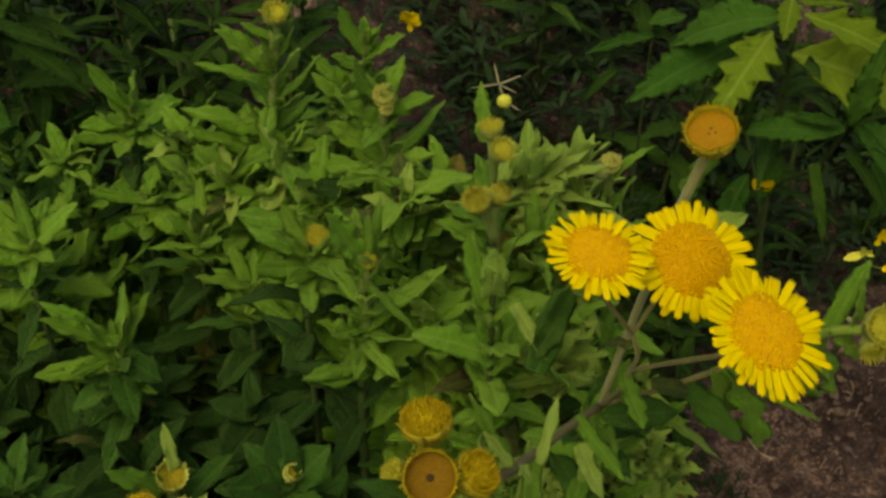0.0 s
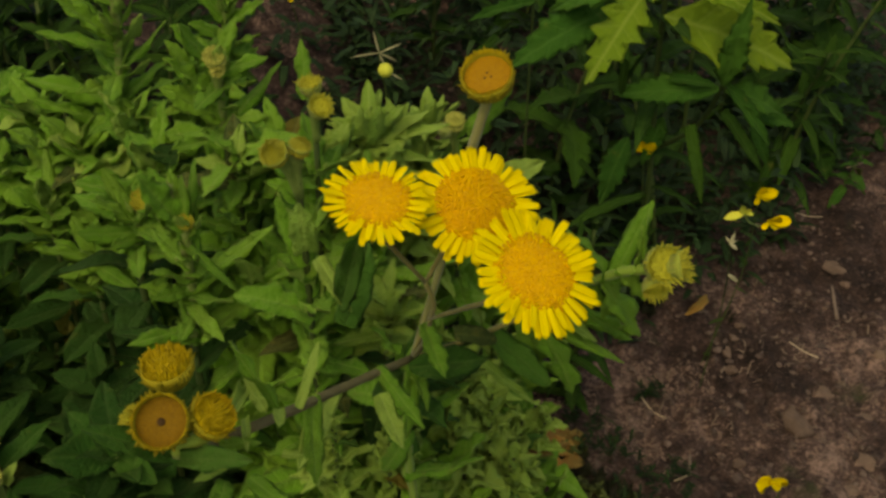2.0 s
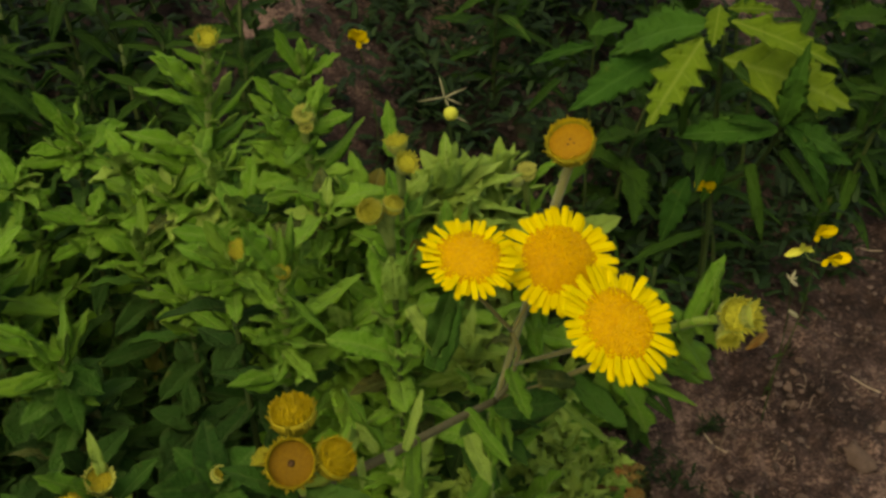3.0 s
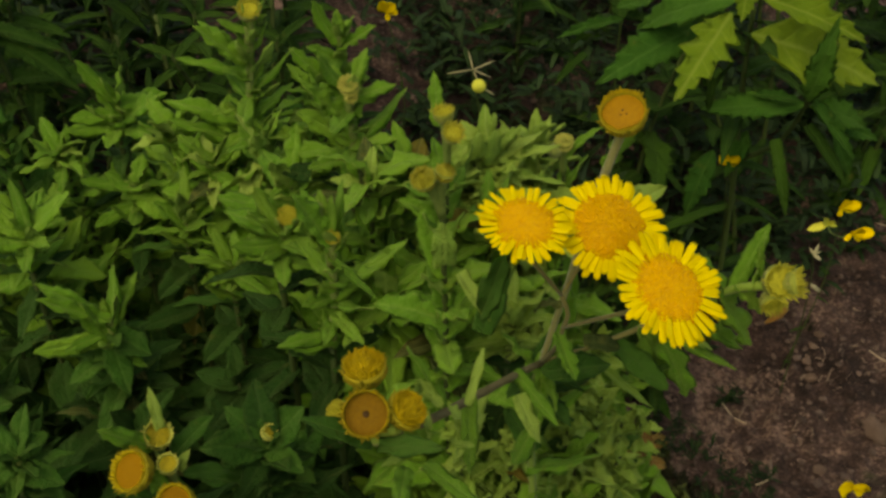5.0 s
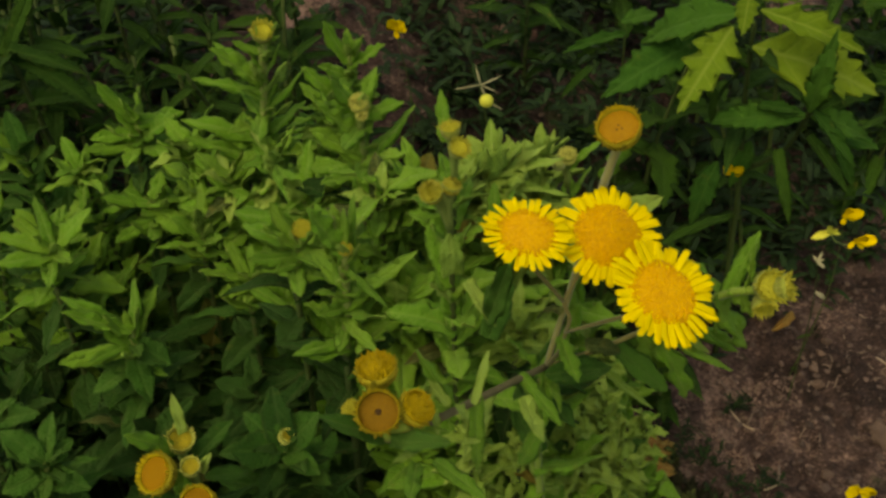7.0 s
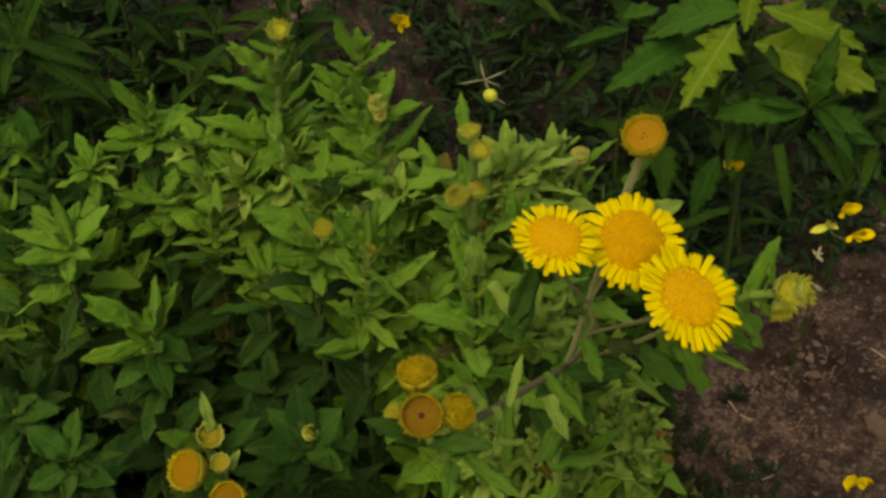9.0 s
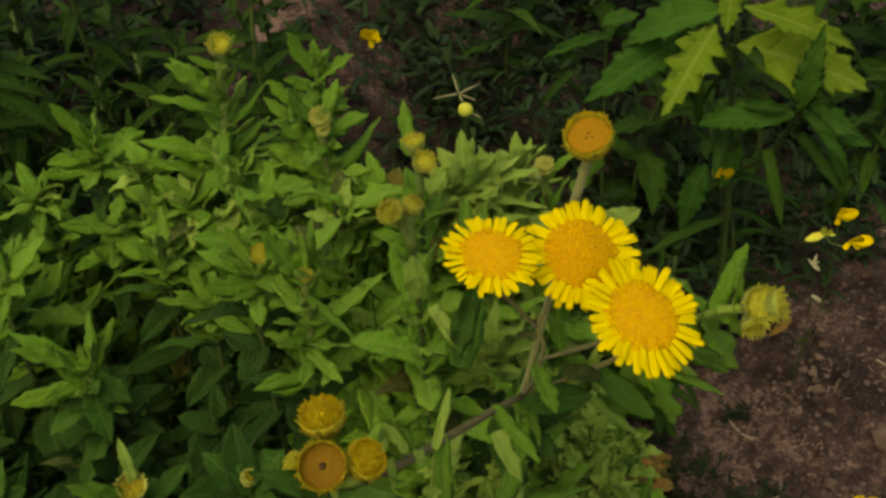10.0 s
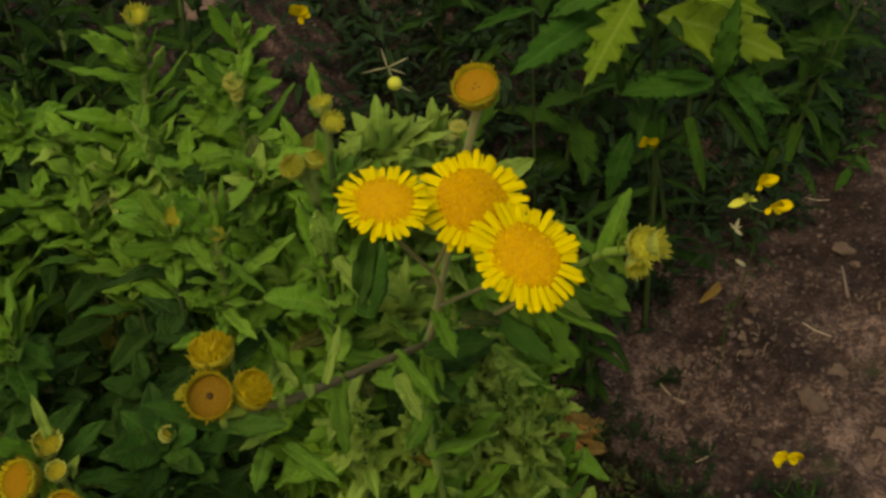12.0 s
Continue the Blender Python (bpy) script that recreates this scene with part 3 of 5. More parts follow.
def seed_head(parent, at, face, size, disc, k=0, dots=3):
    head = part("seed_head", spent_cup, parent, head_pose(at, face, size, 40 * k), "spent head with withered yellow rim")
    part("disc", disc, head, label="flat orange-brown disc")
    tagged(part("withered_rim", dome_crown if disc is dome_disc else ripe_rim if disc is ripe_disc else spent_rim[k % 3], head), kind="stuff")
    if disc is not dome_disc:
        tagged(part("bract_ring", spent_skirt, head), kind="stuff")
    tagged(part("bract_ring", spent_scales, head), kind="stuff")
    if disc is dome_disc:
        tagged(part("floret_tuft", dome_shag, head), kind="stuff")
    for i in range(dots):
        r = 0.0 if dots == 1 else 0.13
        part("pit", pit, head, pose(r * math.cos(2.1 * i), r * math.sin(2.1 * i), -0.20 if dots > 1 else -0.36) @ Matrix.Diagonal((0.4 if dots > 1 else 1.1,) * 3 + (1,)))
    return head


def bud(parent, at, face, size, k=0):
    head = part("bud", bud_cup, parent, head_pose(at, face, size, 53 * k), "half-open bud with curled yellowish bracts")
    part("disc", deep_disc if k == 2 else bud_disc, head)
    tagged(part("bract_ring", bud_rim[k % 3], head), kind="stuff")
    if k != 2:
        tagged(part("bract_tuft", bud_shag, head), kind="stuff")
    tagged(part("bract_ring", bud_inner[k % 2], head, pose(0, 0, 0, 0, 0, 9)), kind="stuff")
    tagged(part("bract_ring", bud_skirt[k % 2], head), kind="stuff")
    return head


def cream_bud(parent, at, face, size, closed=False):
    """A pale bud, either a ragged ring round a brown hollow or a knob of curled bracts."""
    head = part("bud", cream_cup, parent, head_pose(at, face, size), "pale cream-green bud with ragged curled bracts")
    tagged(part("bract_ring", cream_skirt, head), kind="stuff")
    tagged(part("bract_ring", cream_rim[closed], head), kind="stuff")
    if closed:
        tagged(part("bract_tuft", cream_shag, head), kind="stuff")
    else:
        part("disc", hole_disc, head, label="brown hollow disc")
    return head


def downy_bud(parent, at, face, size):
    head = part("bud", ball_cup, parent, head_pose(at, face, size), "closed pale downy bud")
    for k in range(4):
        s = (1.0, 1.08, 0.92, 0.62)[k]
        tagged(part("bract_ring", ball_rim, head, pose(0, 0, -0.55 + 0.36 * k, 0, 0, 31 * k) @ Matrix.Diagonal((s, s, 1, 1))), kind="stuff")
    return head


def leaf_to(parent, me, base, tip, face=(0, -0.5, 1), width=1.0, name="leaf", label=""):
    b = Vector(parent.location)
    d = Vector(tip) - Vector(base)
    return part(name, me, parent, aim(Vector(base) - b, d, face, d.length, d.length * width), label)


def stalk(parent, points, r0, r1, mat=STEM, n=14, name="stem"):
    b = Vector(parent.location)
    line = bend([Vector(p) - b for p in points], n)
    part(name, tube(name, line, r0, r1, mat), parent)
    return [p + b for p in line]


def leafy(parent, line, first, last, count, length, rng, pool, spread=(12, 62), shrink=0.62, start=0.0, width=(0.85, 1.15)):
    """Leaves in a spiral along a stem, large and spreading below, small and upright at the top."""
    base = Vector(parent.location)
    for k in range(count):
        f = k / max(count - 1, 1)
        s = first + (last - first) * (f ** 0.85)
        q = s * (len(line) - 1)
        i = min(int(q), len(line) - 2)
        p = line[i].lerp(line[i + 1], q - i)
        t = (line[i + 1] - line[i]).normalized()
        a = t.orthogonal().normalized()
        b = t.cross(a)
        w = start + 2.39996 * k + rng.uniform(-0.35, 0.35)
        out = a * math.cos(w) + b * math.sin(w)
        e = radians(spread[0] + (spread[1] - spread[0]) * f ** 1.6 + rng.uniform(-14, 12))
        d = out * math.cos(e) + t * math.sin(e)
        ln = length * (1 - shrink * f ** 2.2) * rng.uniform(0.8, 1.2)
        part("leaf", pool[rng.randrange(len(pool))], parent, aim(p - base - d * 0.001, d, t * math.cos(e) - out * math.sin(e) + Vector((rng.uniform(-0.2, 0.2), rng.uniform(-0.2, 0.2), 0)), ln, ln * rng.uniform(*width)))


def fleabane_shoot(tip, lean=(0, 0), count=15, length=0.026, seed=0, label="leafy downy green fleabane stem without flowers", depth=0.16, pool=None, top=1.0):
    """A leafy stem rooted in the soil; returns the thing and the stem's line."""
    rng = random.Random(seed)
    bx, by = tip[0] - lean[0] + rng.uniform(-0.012, 0.012), tip[1] - lean[1] + rng.uniform(-0.012, 0.012)
    root = (bx, by, rise(bx, by) - 0.004)
    p = thing("fleabane_stem", root, label, "plant", "fleabane stems")
    mid = Vector(root).lerp(Vector(tip), 0.5) + Vector((rng.uniform(-0.01, 0.01), rng.uniform(-0.01, 0.01), 0))
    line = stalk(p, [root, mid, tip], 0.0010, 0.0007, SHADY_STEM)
    h = tip[2] - root[2]
    leafy(p, line, max(0.12, 1 - depth / h), top, count, length, rng, pool or leaves, (2, 62), 0.38, rng.uniform(0, 6), (0.95, 1.45))
    if top == 1.0 and (pool is None or pool is leaves or pool is canopy or pool is upright):
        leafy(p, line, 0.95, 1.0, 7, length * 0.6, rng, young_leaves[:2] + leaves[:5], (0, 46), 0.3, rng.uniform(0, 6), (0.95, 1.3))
    # lowest leaves take the darkened greens, as if shaded
    low = max(0.12, 1 - depth / h)
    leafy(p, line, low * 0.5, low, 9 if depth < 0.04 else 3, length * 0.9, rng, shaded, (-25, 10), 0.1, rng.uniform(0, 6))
    return p, line


class Heap:
    """Many small pieces gathered into one mesh."""

    def __init__(self):
        self.verts, self.faces = [], []

    def add(self, me, m):
        n0 = len(self.verts)
        self.verts += [m @ v.co for v in me.vertices]
        self.faces += [tuple(n0 + i for i in f.vertices) for f in me.polygons]

    def done(self, name, mat, label, category):
        return tagged(new(name, mesh_object(name, self.verts, self.faces, mat)), label, category, kind="stuff")


# ---- the flowering fleabane ----
def flowering_plant():
    root = (0.036, 0.162, rise(0.036, 0.162) - 0.004)
    p = thing("flowering_fleabane", root, "fleabane with three open yellow flowers, spent heads and buds", "plant")
    rng = random.Random(5)
    node = (0.031, 0.144, 0.298)
    fork = (0.034, 0.136, 0.316)
    high = (0.033, 0.1345, 0.326)
    b = Vector(root)
    main = stalk(p, [root, (0.040, 0.158, 0.12), (0.030, 0.147, 0.265), node], 0.0013, 0.0009, STEM)
    leafy(p, main, 0.3, 0.95, 22, 0.016, rng, leaves[:4] + mid_leaves, (0, 35), 0.2, 0.0, (1.0, 1.3))
    stalk(p, [node, (0.0335, 0.139, 0.308), fork], 0.0006, 0.0005, WOODY, 8, "branch")
    stalk(p, [fork, (0.0345, 0.1345, 0.321), high], 0.0005, 0.00045, WOODY, 8, "branch")
    # three open heads on their stalks
    for at, face, size, disc, count, way, seed in (
        ((0.0250, 0.1325, 0.3455), (0.12, -0.19, 0.97), 0.0092, flat_disc, 52, (high, (0.028, 0.1335, 0.334)), 1),
        ((0.0414, 0.1365, 0.3410), (0.12, -0.48, 0.85), 0.0109, wide_disc, 54, (high, (0.037, 0.1365, 0.333)), 2),
        ((0.0490, 0.1175, 0.3420), (0.34, -0.34, 0.875), 0.0110, half_disc, 58, (fork, (0.041, 0.127, 0.327)), 3),
    ):
        v = Vector(face).normalized()
        neck = Vector(at) - v * size * 0.48
        stalk(p, [*way, neck - v * 0.002, neck], 0.0004, 0.0006, WOODY, 10, "stalk")
        flower(p, Vector(at) - b, face, size, disc, count, seed)
    # the spent head above them
    v = Vector((-0.24, -0.44, 0.86)).normalized()
    at = Vector((0.0435, 0.1455, 0.3610))
    stalk(p, [node, (0.037, 0.150, 0.318), (0.0410, 0.1490, 0.340), at - v * 0.0046], 0.0007, 0.0010, OLIVE_STEM, 12, "stalk")
    seed_head(p, at - b, v, 0.0047, spent_disc, 0, 3)
    leaf_to(p, young_leaves[1], (0.0465, 0.157, 0.3290), (0.0545, 0.1543, 0.3375), (-0.2, -0.6, 0.7), 1.5)
    leaf_to(p, mid_leaves[1], (0.0180, 0.1460, 0.3055), (0.0237, 0.1548, 0.3192), (0.2, -0.6, 0.7), 1.1)
    leaf_to(p, mid_leaves[0], (0.0300, 0.1360, 0.3035), (0.0455, 0.1369, 0.3045), (0.0, -0.65, 0.75), 0.95)
    leaf_to(p, old_shaded_leaves[1], (0.0385, 0.1370, 0.3110), (0.0500, 0.1380, 0.3090), (0.1, -0.6, 0.8), 0.9)
    leaf_to(p, leaves[2], (0.042, 0.150, 0.345), (0.047, 0.151, 0.3555), (-0.6, -0.6, 0.4), 0.8)
    # the side branch with a bud, reaching over the bare soil
    tip = Vector((0.0665, 0.132, 0.329))
    stalk(p, [node, (0.043, 0.144, 0.303), (0.055, 0.140, 0.314)], 0.0005, 0.0006, WOODY, 8, "branch")
    right = stalk(p, [(0.055, 0.140, 0.314), (0.061, 0.1365, 0.322), tip, (0.0712, 0.1297, 0.3315)], 0.0007, 0.0010, STEM, 10, "branch")
    leafy(p, right, 0.1, 0.8, 6, 0.010, rng, leaves, (-10, 40), 0.2, 0.5)
    bud(p, Vector((0.0728, 0.1280, 0.3338)) - b, (0.10, -0.75, 0.62), 0.0036, 2)
    bud(p, Vector((0.0760, 0.1285, 0.3330)) - b, (0.85, -0.35, 0.40), 0.0030, 2)
    bud(p, Vector((0.0718, 0.1270, 0.3294)) - b, (0.10, -0.85, -0.20), 0.0026, 2)
    leaf_to(p, leaves[0], (0.066, 0.1325, 0.328), (0.0722, 0.140, 0.3375), (-0.2, -0.9, 0.4), 0.95)
    leaf_to(p, leaves[3], (0.0705, 0.131, 0.3325), (0.0688, 0.134, 0.339), (-0.7, -0.6, 0.2), 0.8)
    leaf_to(p, leaves[1], (0.064, 0.134, 0.326), (0.0760, 0.140, 0.3055), (0.4, -0.6, 0.6), 0.75)
    leaf_to(p, leaves[4], (0.058, 0.139, 0.317), (0.0771, 0.1436, 0.3009), (0.2, -0.6, 0.7), 0.5)
    leaf_to(p, leaves[6], (0.056, 0.140, 0.315), (0.0740, 0.1430, 0.3060), (0.1, -0.6, 0.8), 0.5)
    leaf_to(p, leaves[2], (0.053, 0.141, 0.312), (0.0663, 0.1360, 0.2916), (0.3, -0.7, 0.6), 0.5)
    leaf_to(p, leaves[0], (0.054, 0.140, 0.313), (0.0690, 0.1385, 0.3010), (0.2, -0.6, 0.7), 0.6)
    leaf_to(p, leaves[8], (0.051, 0.141, 0.311), (0.0621, 0.1389, 0.2946), (0.2, -0.7, 0.6), 0.85)
    leaf_to(p, young_leaves[3], (0.056, 0.140, 0.316), (0.0640, 0.1400, 0.3060), (0.1, -0.6, 0.8), 1.0)
    leaf_to(p, mid_leaves[2], (0.046, 0.143, 0.305), (0.058, 0.136, 0.297), (0.1, -0.5, 0.8), 1.0)
    leaf_to(p, old_shaded_leaves[1], (0.033, 0.1345, 0.323), (0.026, 0.142, 0.321), (0.1, -0.4, 0.9), 0.7)
    # the branch that comes forward to a group of spent heads
    end = Vector((-0.0010, 0.0835, 0.3435))
    stalk(p, [node, (0.021, 0.124, 0.313), (0.0095, 0.099, 0.332), (0.001, 0.087, 0.340), end], 0.0008, 0.0008, GREY_STEM, 16, "branch")
    seed_head(p, Vector((-0.0015, 0.0825, 0.3505)) - b, (0.05, -0.62, 0.78), 0.0037, pit_disc, 1, 1)
    seed_head(p, Vector((-0.0022, 0.0925, 0.3500)) - b, (-0.1, 0.05, 0.95), 0.0036, dome_disc, 2, 0)
    seed_head(p, Vector((0.0044, 0.0850, 0.3485)) - b, (0.6, -0.2, 0.75), 0.0032, dome_disc, 0, 0)
    bud(p, Vector((-0.0062, 0.0868, 0.3462)) - b, (-0.6, -0.2, 0.7), 0.0021, 0)
    stalk(p, [end, (-0.0015, 0.088, 0.3455)], 0.001, 0.0012, STEM, 4, "stalk")
    stalk(p, [end, (0.003, 0.0845, 0.3455)], 0.001, 0.0012, STEM, 4, "stalk")
    stalk(p, [end, (-0.0065, 0.0885, 0.3445)], 0.0008, 0.0009, STEM, 4, "stalk")
    leaf_to(p, mid_leaves[2], (-0.001, 0.083, 0.344), (-0.0100, 0.081, 0.3515), (0.2, -0.5, 0.8), 0.9)
    leaf_to(p, mid_leaves[2], (0.000, 0.082, 0.344), (0.0090, 0.078, 0.3485), (0, -0.4, 0.9), 0.8)
    leaf_to(p, leaves[2], (0.003, 0.089, 0.338), (0.0085, 0.0875, 0.3405), (-0.3, -0.5, 0.8), 0.9)
    leaf_to(p, leaves[1], (0.010, 0.101, 0.331), (0.0035, 0.104, 0.342), (-0.5, -0.6, 0.5), 0.6)
    leaf_to(p, leaves[6], (0.014, 0.110, 0.325), (0.014, 0.100, 0.313), (0, -0.8, 0.5), 0.75)
    leaf_to(p, leaves[4], (0.024, 0.131, 0.309), (0.032, 0.120, 0.305), (0, -0.6, 0.8), 0.75)
    leaf_to(p, leaves[3], (0.031, 0.144, 0.298), (0.030, 0.130, 0.291), (0.1, -0.7, 0.7), 0.8)
    leaf_to(p, leaves[7], (0.033, 0.137, 0.314), (0.036, 0.130, 0.307), (0.3, -0.6, 0.6), 1.2)

    # pale leaves that clasp the forward branch
    for k, (base, tip, width) in enumerate((
        ((0.0134, 0.0965, 0.3365), (0.0163, 0.1041, 0.3420), 0.6),
        ((0.0068, 0.0920, 0.3400), (0.0074, 0.0869, 0.3402), 0.8), ((0.0092, 0.0939, 0.3393), (0.0064, 0.1001, 0.3370), 0.8),
        ((0.0110, 0.0946, 0.3386), (0.0114, 0.0897, 0.3407), 1.2), ((0.0047, 0.0923, 0.3402), (0.0071, 0.1048, 0.3364), 0.55),
        ((0.0033, 0.0892, 0.3305), (0.0024, 0.0800, 0.3321), 1.05), ((0.0064, 0.0900, 0.3301), (0.0147, 0.0823, 0.3293), 0.8),
        ((0.0037, 0.0908, 0.3323), (0.0002, 0.0870, 0.3339), 1.0), ((0.0113, 0.0900, 0.3349), (0.0146, 0.0882, 0.3361), 1.1),
    )):
        leaf_to(p, young_leaves[(0, 1, 3)[k % 3]] if k not in (5, 6) else leaves[1], base, tip, (0.1, -0.6, 0.8), width)
    # dull leaves about the fork
    for k, (base, tip, width) in enumerate((
        ((0.0329, 0.1480, 0.2870), (0.0475, 0.1526, 0.2895), 1.26), ((0.0539, 0.1512, 0.2910), (0.0649, 0.1555, 0.2899), 0.8),
        ((0.0462, 0.1501, 0.2896), (0.0556, 0.1460, 0.2814), 0.65), ((0.0525, 0.1513, 0.2911), (0.0532, 0.1449, 0.2927), 1.7),
        ((0.0214, 0.1353, 0.3349), (0.0169, 0.1418, 0.3112), 0.56), ((0.0134, 0.1491, 0.3203), (0.0195, 0.1426, 0.3121), 1.0),
        ((0.0244, 0.1259, 0.3074), (0.0278, 0.1201, 0.3002), 1.2), ((0.0158, 0.1188, 0.3146), (0.0130, 0.1034, 0.3194), 0.9),
    )):
        leaf_to(p, (shade_dull_leaves[1], young_leaves[0], young_leaves[3], young_leaves[1], mid_leaves[2], young_leaves[0], young_leaves[3], young_leaves[1])[k], base, tip, (0.1, -0.6, 0.8), width)


flowering_plant()


# ---- other fleabane stems with buds ----
def budded_stem(heads, tip, lean, seed, label, count=14, length=0.024, depth=0.15, pool=None):
    p = fleabane_shoot(tip, lean, count, length, seed, label, depth, pool, 0.94)[0]
    b = Vector(p.location)
    for kind, at, face, size in heads:
        v = Vector(face).normalized()
        foot = Vector(at) - v * size
        stalk(p, [Vector(tip) - Vector((0, 0, 0.004)), Vector(tip).lerp(foot, 0.6) - v * 0.001, foot], 0.0009, 0.0014, DOWNY, 5, "stalk")
        if kind == "bud":
            bud(p, Vector(at) - b, face, size * 0.86, 2 if seed == 3 else 1)
        elif kind == "ball":
            downy_bud(p, Vector(at) - b, face, size)
        elif kind in ("ring", "knob"):
            cream_bud(p, Vector(at) - b, face, size, kind == "knob")
        else:
            seed_head(p, Vector(at) - b, face, size, ripe_disc, seed, 0)
    return p


p = budded_stem([("bud", (0.0062, 0.1590, 0.3375), (-0.25, -0.5, 0.8), 0.0034), ("bud", (0.0108, 0.1625, 0.3365), (0.3, 0.0, 0.95), 0.0028)],
                (0.0100, 0.1620, 0.329), (-0.012, -0.012), 2, "downy fleabane stem topped by two curled yellowish buds", 34, 0.021)
p = budded_stem([("bud", (0.0108, 0.2010, 0.3275), (-0.1, 0.0, 1), 0.0033), ("bud", (0.0130, 0.1965, 0.3245), (0.3, -0.5, 0.8), 0.0034)],
                (0.0115, 0.1985, 0.318), (-0.004, 0.0), 3, "downy fleabane stem with a pair of half-open buds", 34, 0.021)
leaf_to(p, leaves[1], (0.0095, 0.2035, 0.322), (0.0085, 0.2110, 0.3335), (-0.2, -0.9, 0.3), 0.9)
p = budded_stem([("knob", (0.0470, 0.2450, 0.2895), (0, -0.2, 1), 0.0030), ("ball", (0.0440, 0.2440, 0.2870), (-0.5, -0.6, 0.5), 0.0022)],
                (0.0475, 0.2455, 0.281), (0.0, 0.0), 6, "fleabane stem with a pale closed bud cluster", 32, 0.022)
leaf_to(p, leaves[3], (0.0475, 0.2450, 0.284), (0.0570, 0.2480, 0.2950), (-0.5, -0.6, 0.6), 0.8)
p = budded_stem([("ring", (-0.0335, 0.1528, 0.2675), (0.6, -0.1, 0.75), 0.0021)], (-0.0330, 0.1550, 0.262), (0.0, -0.004), 9, "leafy fleabane stem with one green bud", 14, 0.022, 0.06, mid_leaves * 2 + shade_dull_leaves * 2)
p = budded_stem([("spent", (-0.0585, 0.1268, 0.2855), (-0.35, -0.5, 0.8), 0.0050), ("ring", (-0.0547, 0.1380, 0.2842), (0.35, -0.35, 0.85), 0.0035),
                 ("ring", (-0.0511, 0.1300, 0.2838), (0.05, -0.35, 0.9), 0.0025), ("spent", (-0.0485, 0.1215, 0.2815), (0.2, -0.6, 0.8), 0.0042)],
                (-0.0520, 0.1330, 0.274), (0.0, -0.004), 10, "leafy fleabane stem with orange spent heads and buds", 14, 0.022, 0.06, mid_leaves * 2 + shade_dull_leaves * 2)
for me, foot, tip, face, width in (
        (leaves[1], (-0.0560, 0.1370, 0.2810), (-0.0632, 0.1300, 0.2946), (0.3, -0.6, 0.7), 0.85), (young_leaves[0], (-0.0545, 0.1395, 0.2845), (-0.0546, 0.1400, 0.2972), (0.4, -0.9, 0.2), 0.75),
        (mid_leaves[1], (-0.0525, 0.1385, 0.2765), (-0.0450, 0.1460, 0.2830), (-0.3, -0.6, 0.7), 1.2), (mid_leaves[0], (-0.0500, 0.1345, 0.2745), (-0.0400, 0.1400, 0.2700), (0.0, -0.5, 0.9), 0.9),
        (young_leaves[1], (-0.0500, 0.1325, 0.2785), (-0.0474, 0.1320, 0.2845), (-0.2, -0.8, 0.4), 1.2), (leaves[2], (-0.0530, 0.1300, 0.2730), (-0.0540, 0.1270, 0.2830), (0.1, -0.9, 0.3), 1.3)):
    leaf_to(p, me, foot, tip, face, width)


# leaf colours darkened for the hollow's shade
for k, tip in enumerate(((-0.097, 0.203, 0.224), (-0.083, 0.190, 0.226), (-0.090, 0.215, 0.231), (-0.052, 0.200, 0.238))):
    fleabane_shoot(tip, (0.0, 0.0), 13, 0.022, 70 + k, "low fleabane shoot with leaves darkened for deep shade", 0.035, shade_dull_leaves * 2 + mid_leaves[1:2] + old_shaded_leaves[1:2])


# ---- fleabane stems that stand out from the clump ----
def leafed_stem(top, low, rows, label, radius, heads=(), pool=None):
    """A thick downy stem whose leaves clasp it; rows give the height of each leaf's foot, its tip and its breadth."""
    top, low = Vector(top), Vector(low)
    bx, by = low.x - 0.004, low.y + 0.004
    root = (bx, by, rise(bx, by) - 0.004)
    p = thing("fleabane_stem", root, label, "plant", "fleabane stems")
    # lower length coloured darker than the crest, for shade
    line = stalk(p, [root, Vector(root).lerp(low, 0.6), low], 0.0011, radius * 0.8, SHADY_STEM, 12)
    crest = stalk(p, [low, low.lerp(top, 0.5) + Vector((0.0006, 0, 0)), top], radius, radius * 0.85, DOWNY, 10)
    pool = pool or upright
    slope = (top - low) / (top.z - low.z)
    for k, (z, tx, ty, tz, width) in enumerate(rows):
        foot, tip = top + slope * (min(z, top.z) - top.z), Vector((tx, ty, tz))
        d = (tip - foot).normalized()
        out = Vector((d.x, d.y, 0))
        leaf_to(p, pool[k % len(pool)], foot, tip, Vector((0, -0.45, 0.75)) - out * d.z * 0.7, width)
    rng = random.Random(len(rows))
    leafy(p, crest, 0.0, 0.96, 6 + int((top - low).length / 0.0028), 0.015, rng, pool, (20, 60), 0.35, 0.4, (0.95, 1.25))
    # below the crest, leaves coloured darker for shade
    leafy(p, line, 0.45, 0.98, 12, 0.022, rng, mid_leaves + shade_dull_leaves * 2, (-10, 25), 0.1, 1.0, (0.85, 1.1))
    for kind, at, face, size, k in heads:
        v = Vector(face).normalized()
        foot = Vector(at) - v * size
        stalk(p, [top - slope * 0.008, top.lerp(foot, 0.4), foot], radius, size * 0.55, DOWNY, 6, "stalk")
        local = Vector(at) - Vector(root)
        if kind == "bud":
            bud(p, local, face, size, k)
        elif kind == "knob":
            cream_bud(p, local, face, size, True)
        else:
            downy_bud(p, local, face, size)
    return p


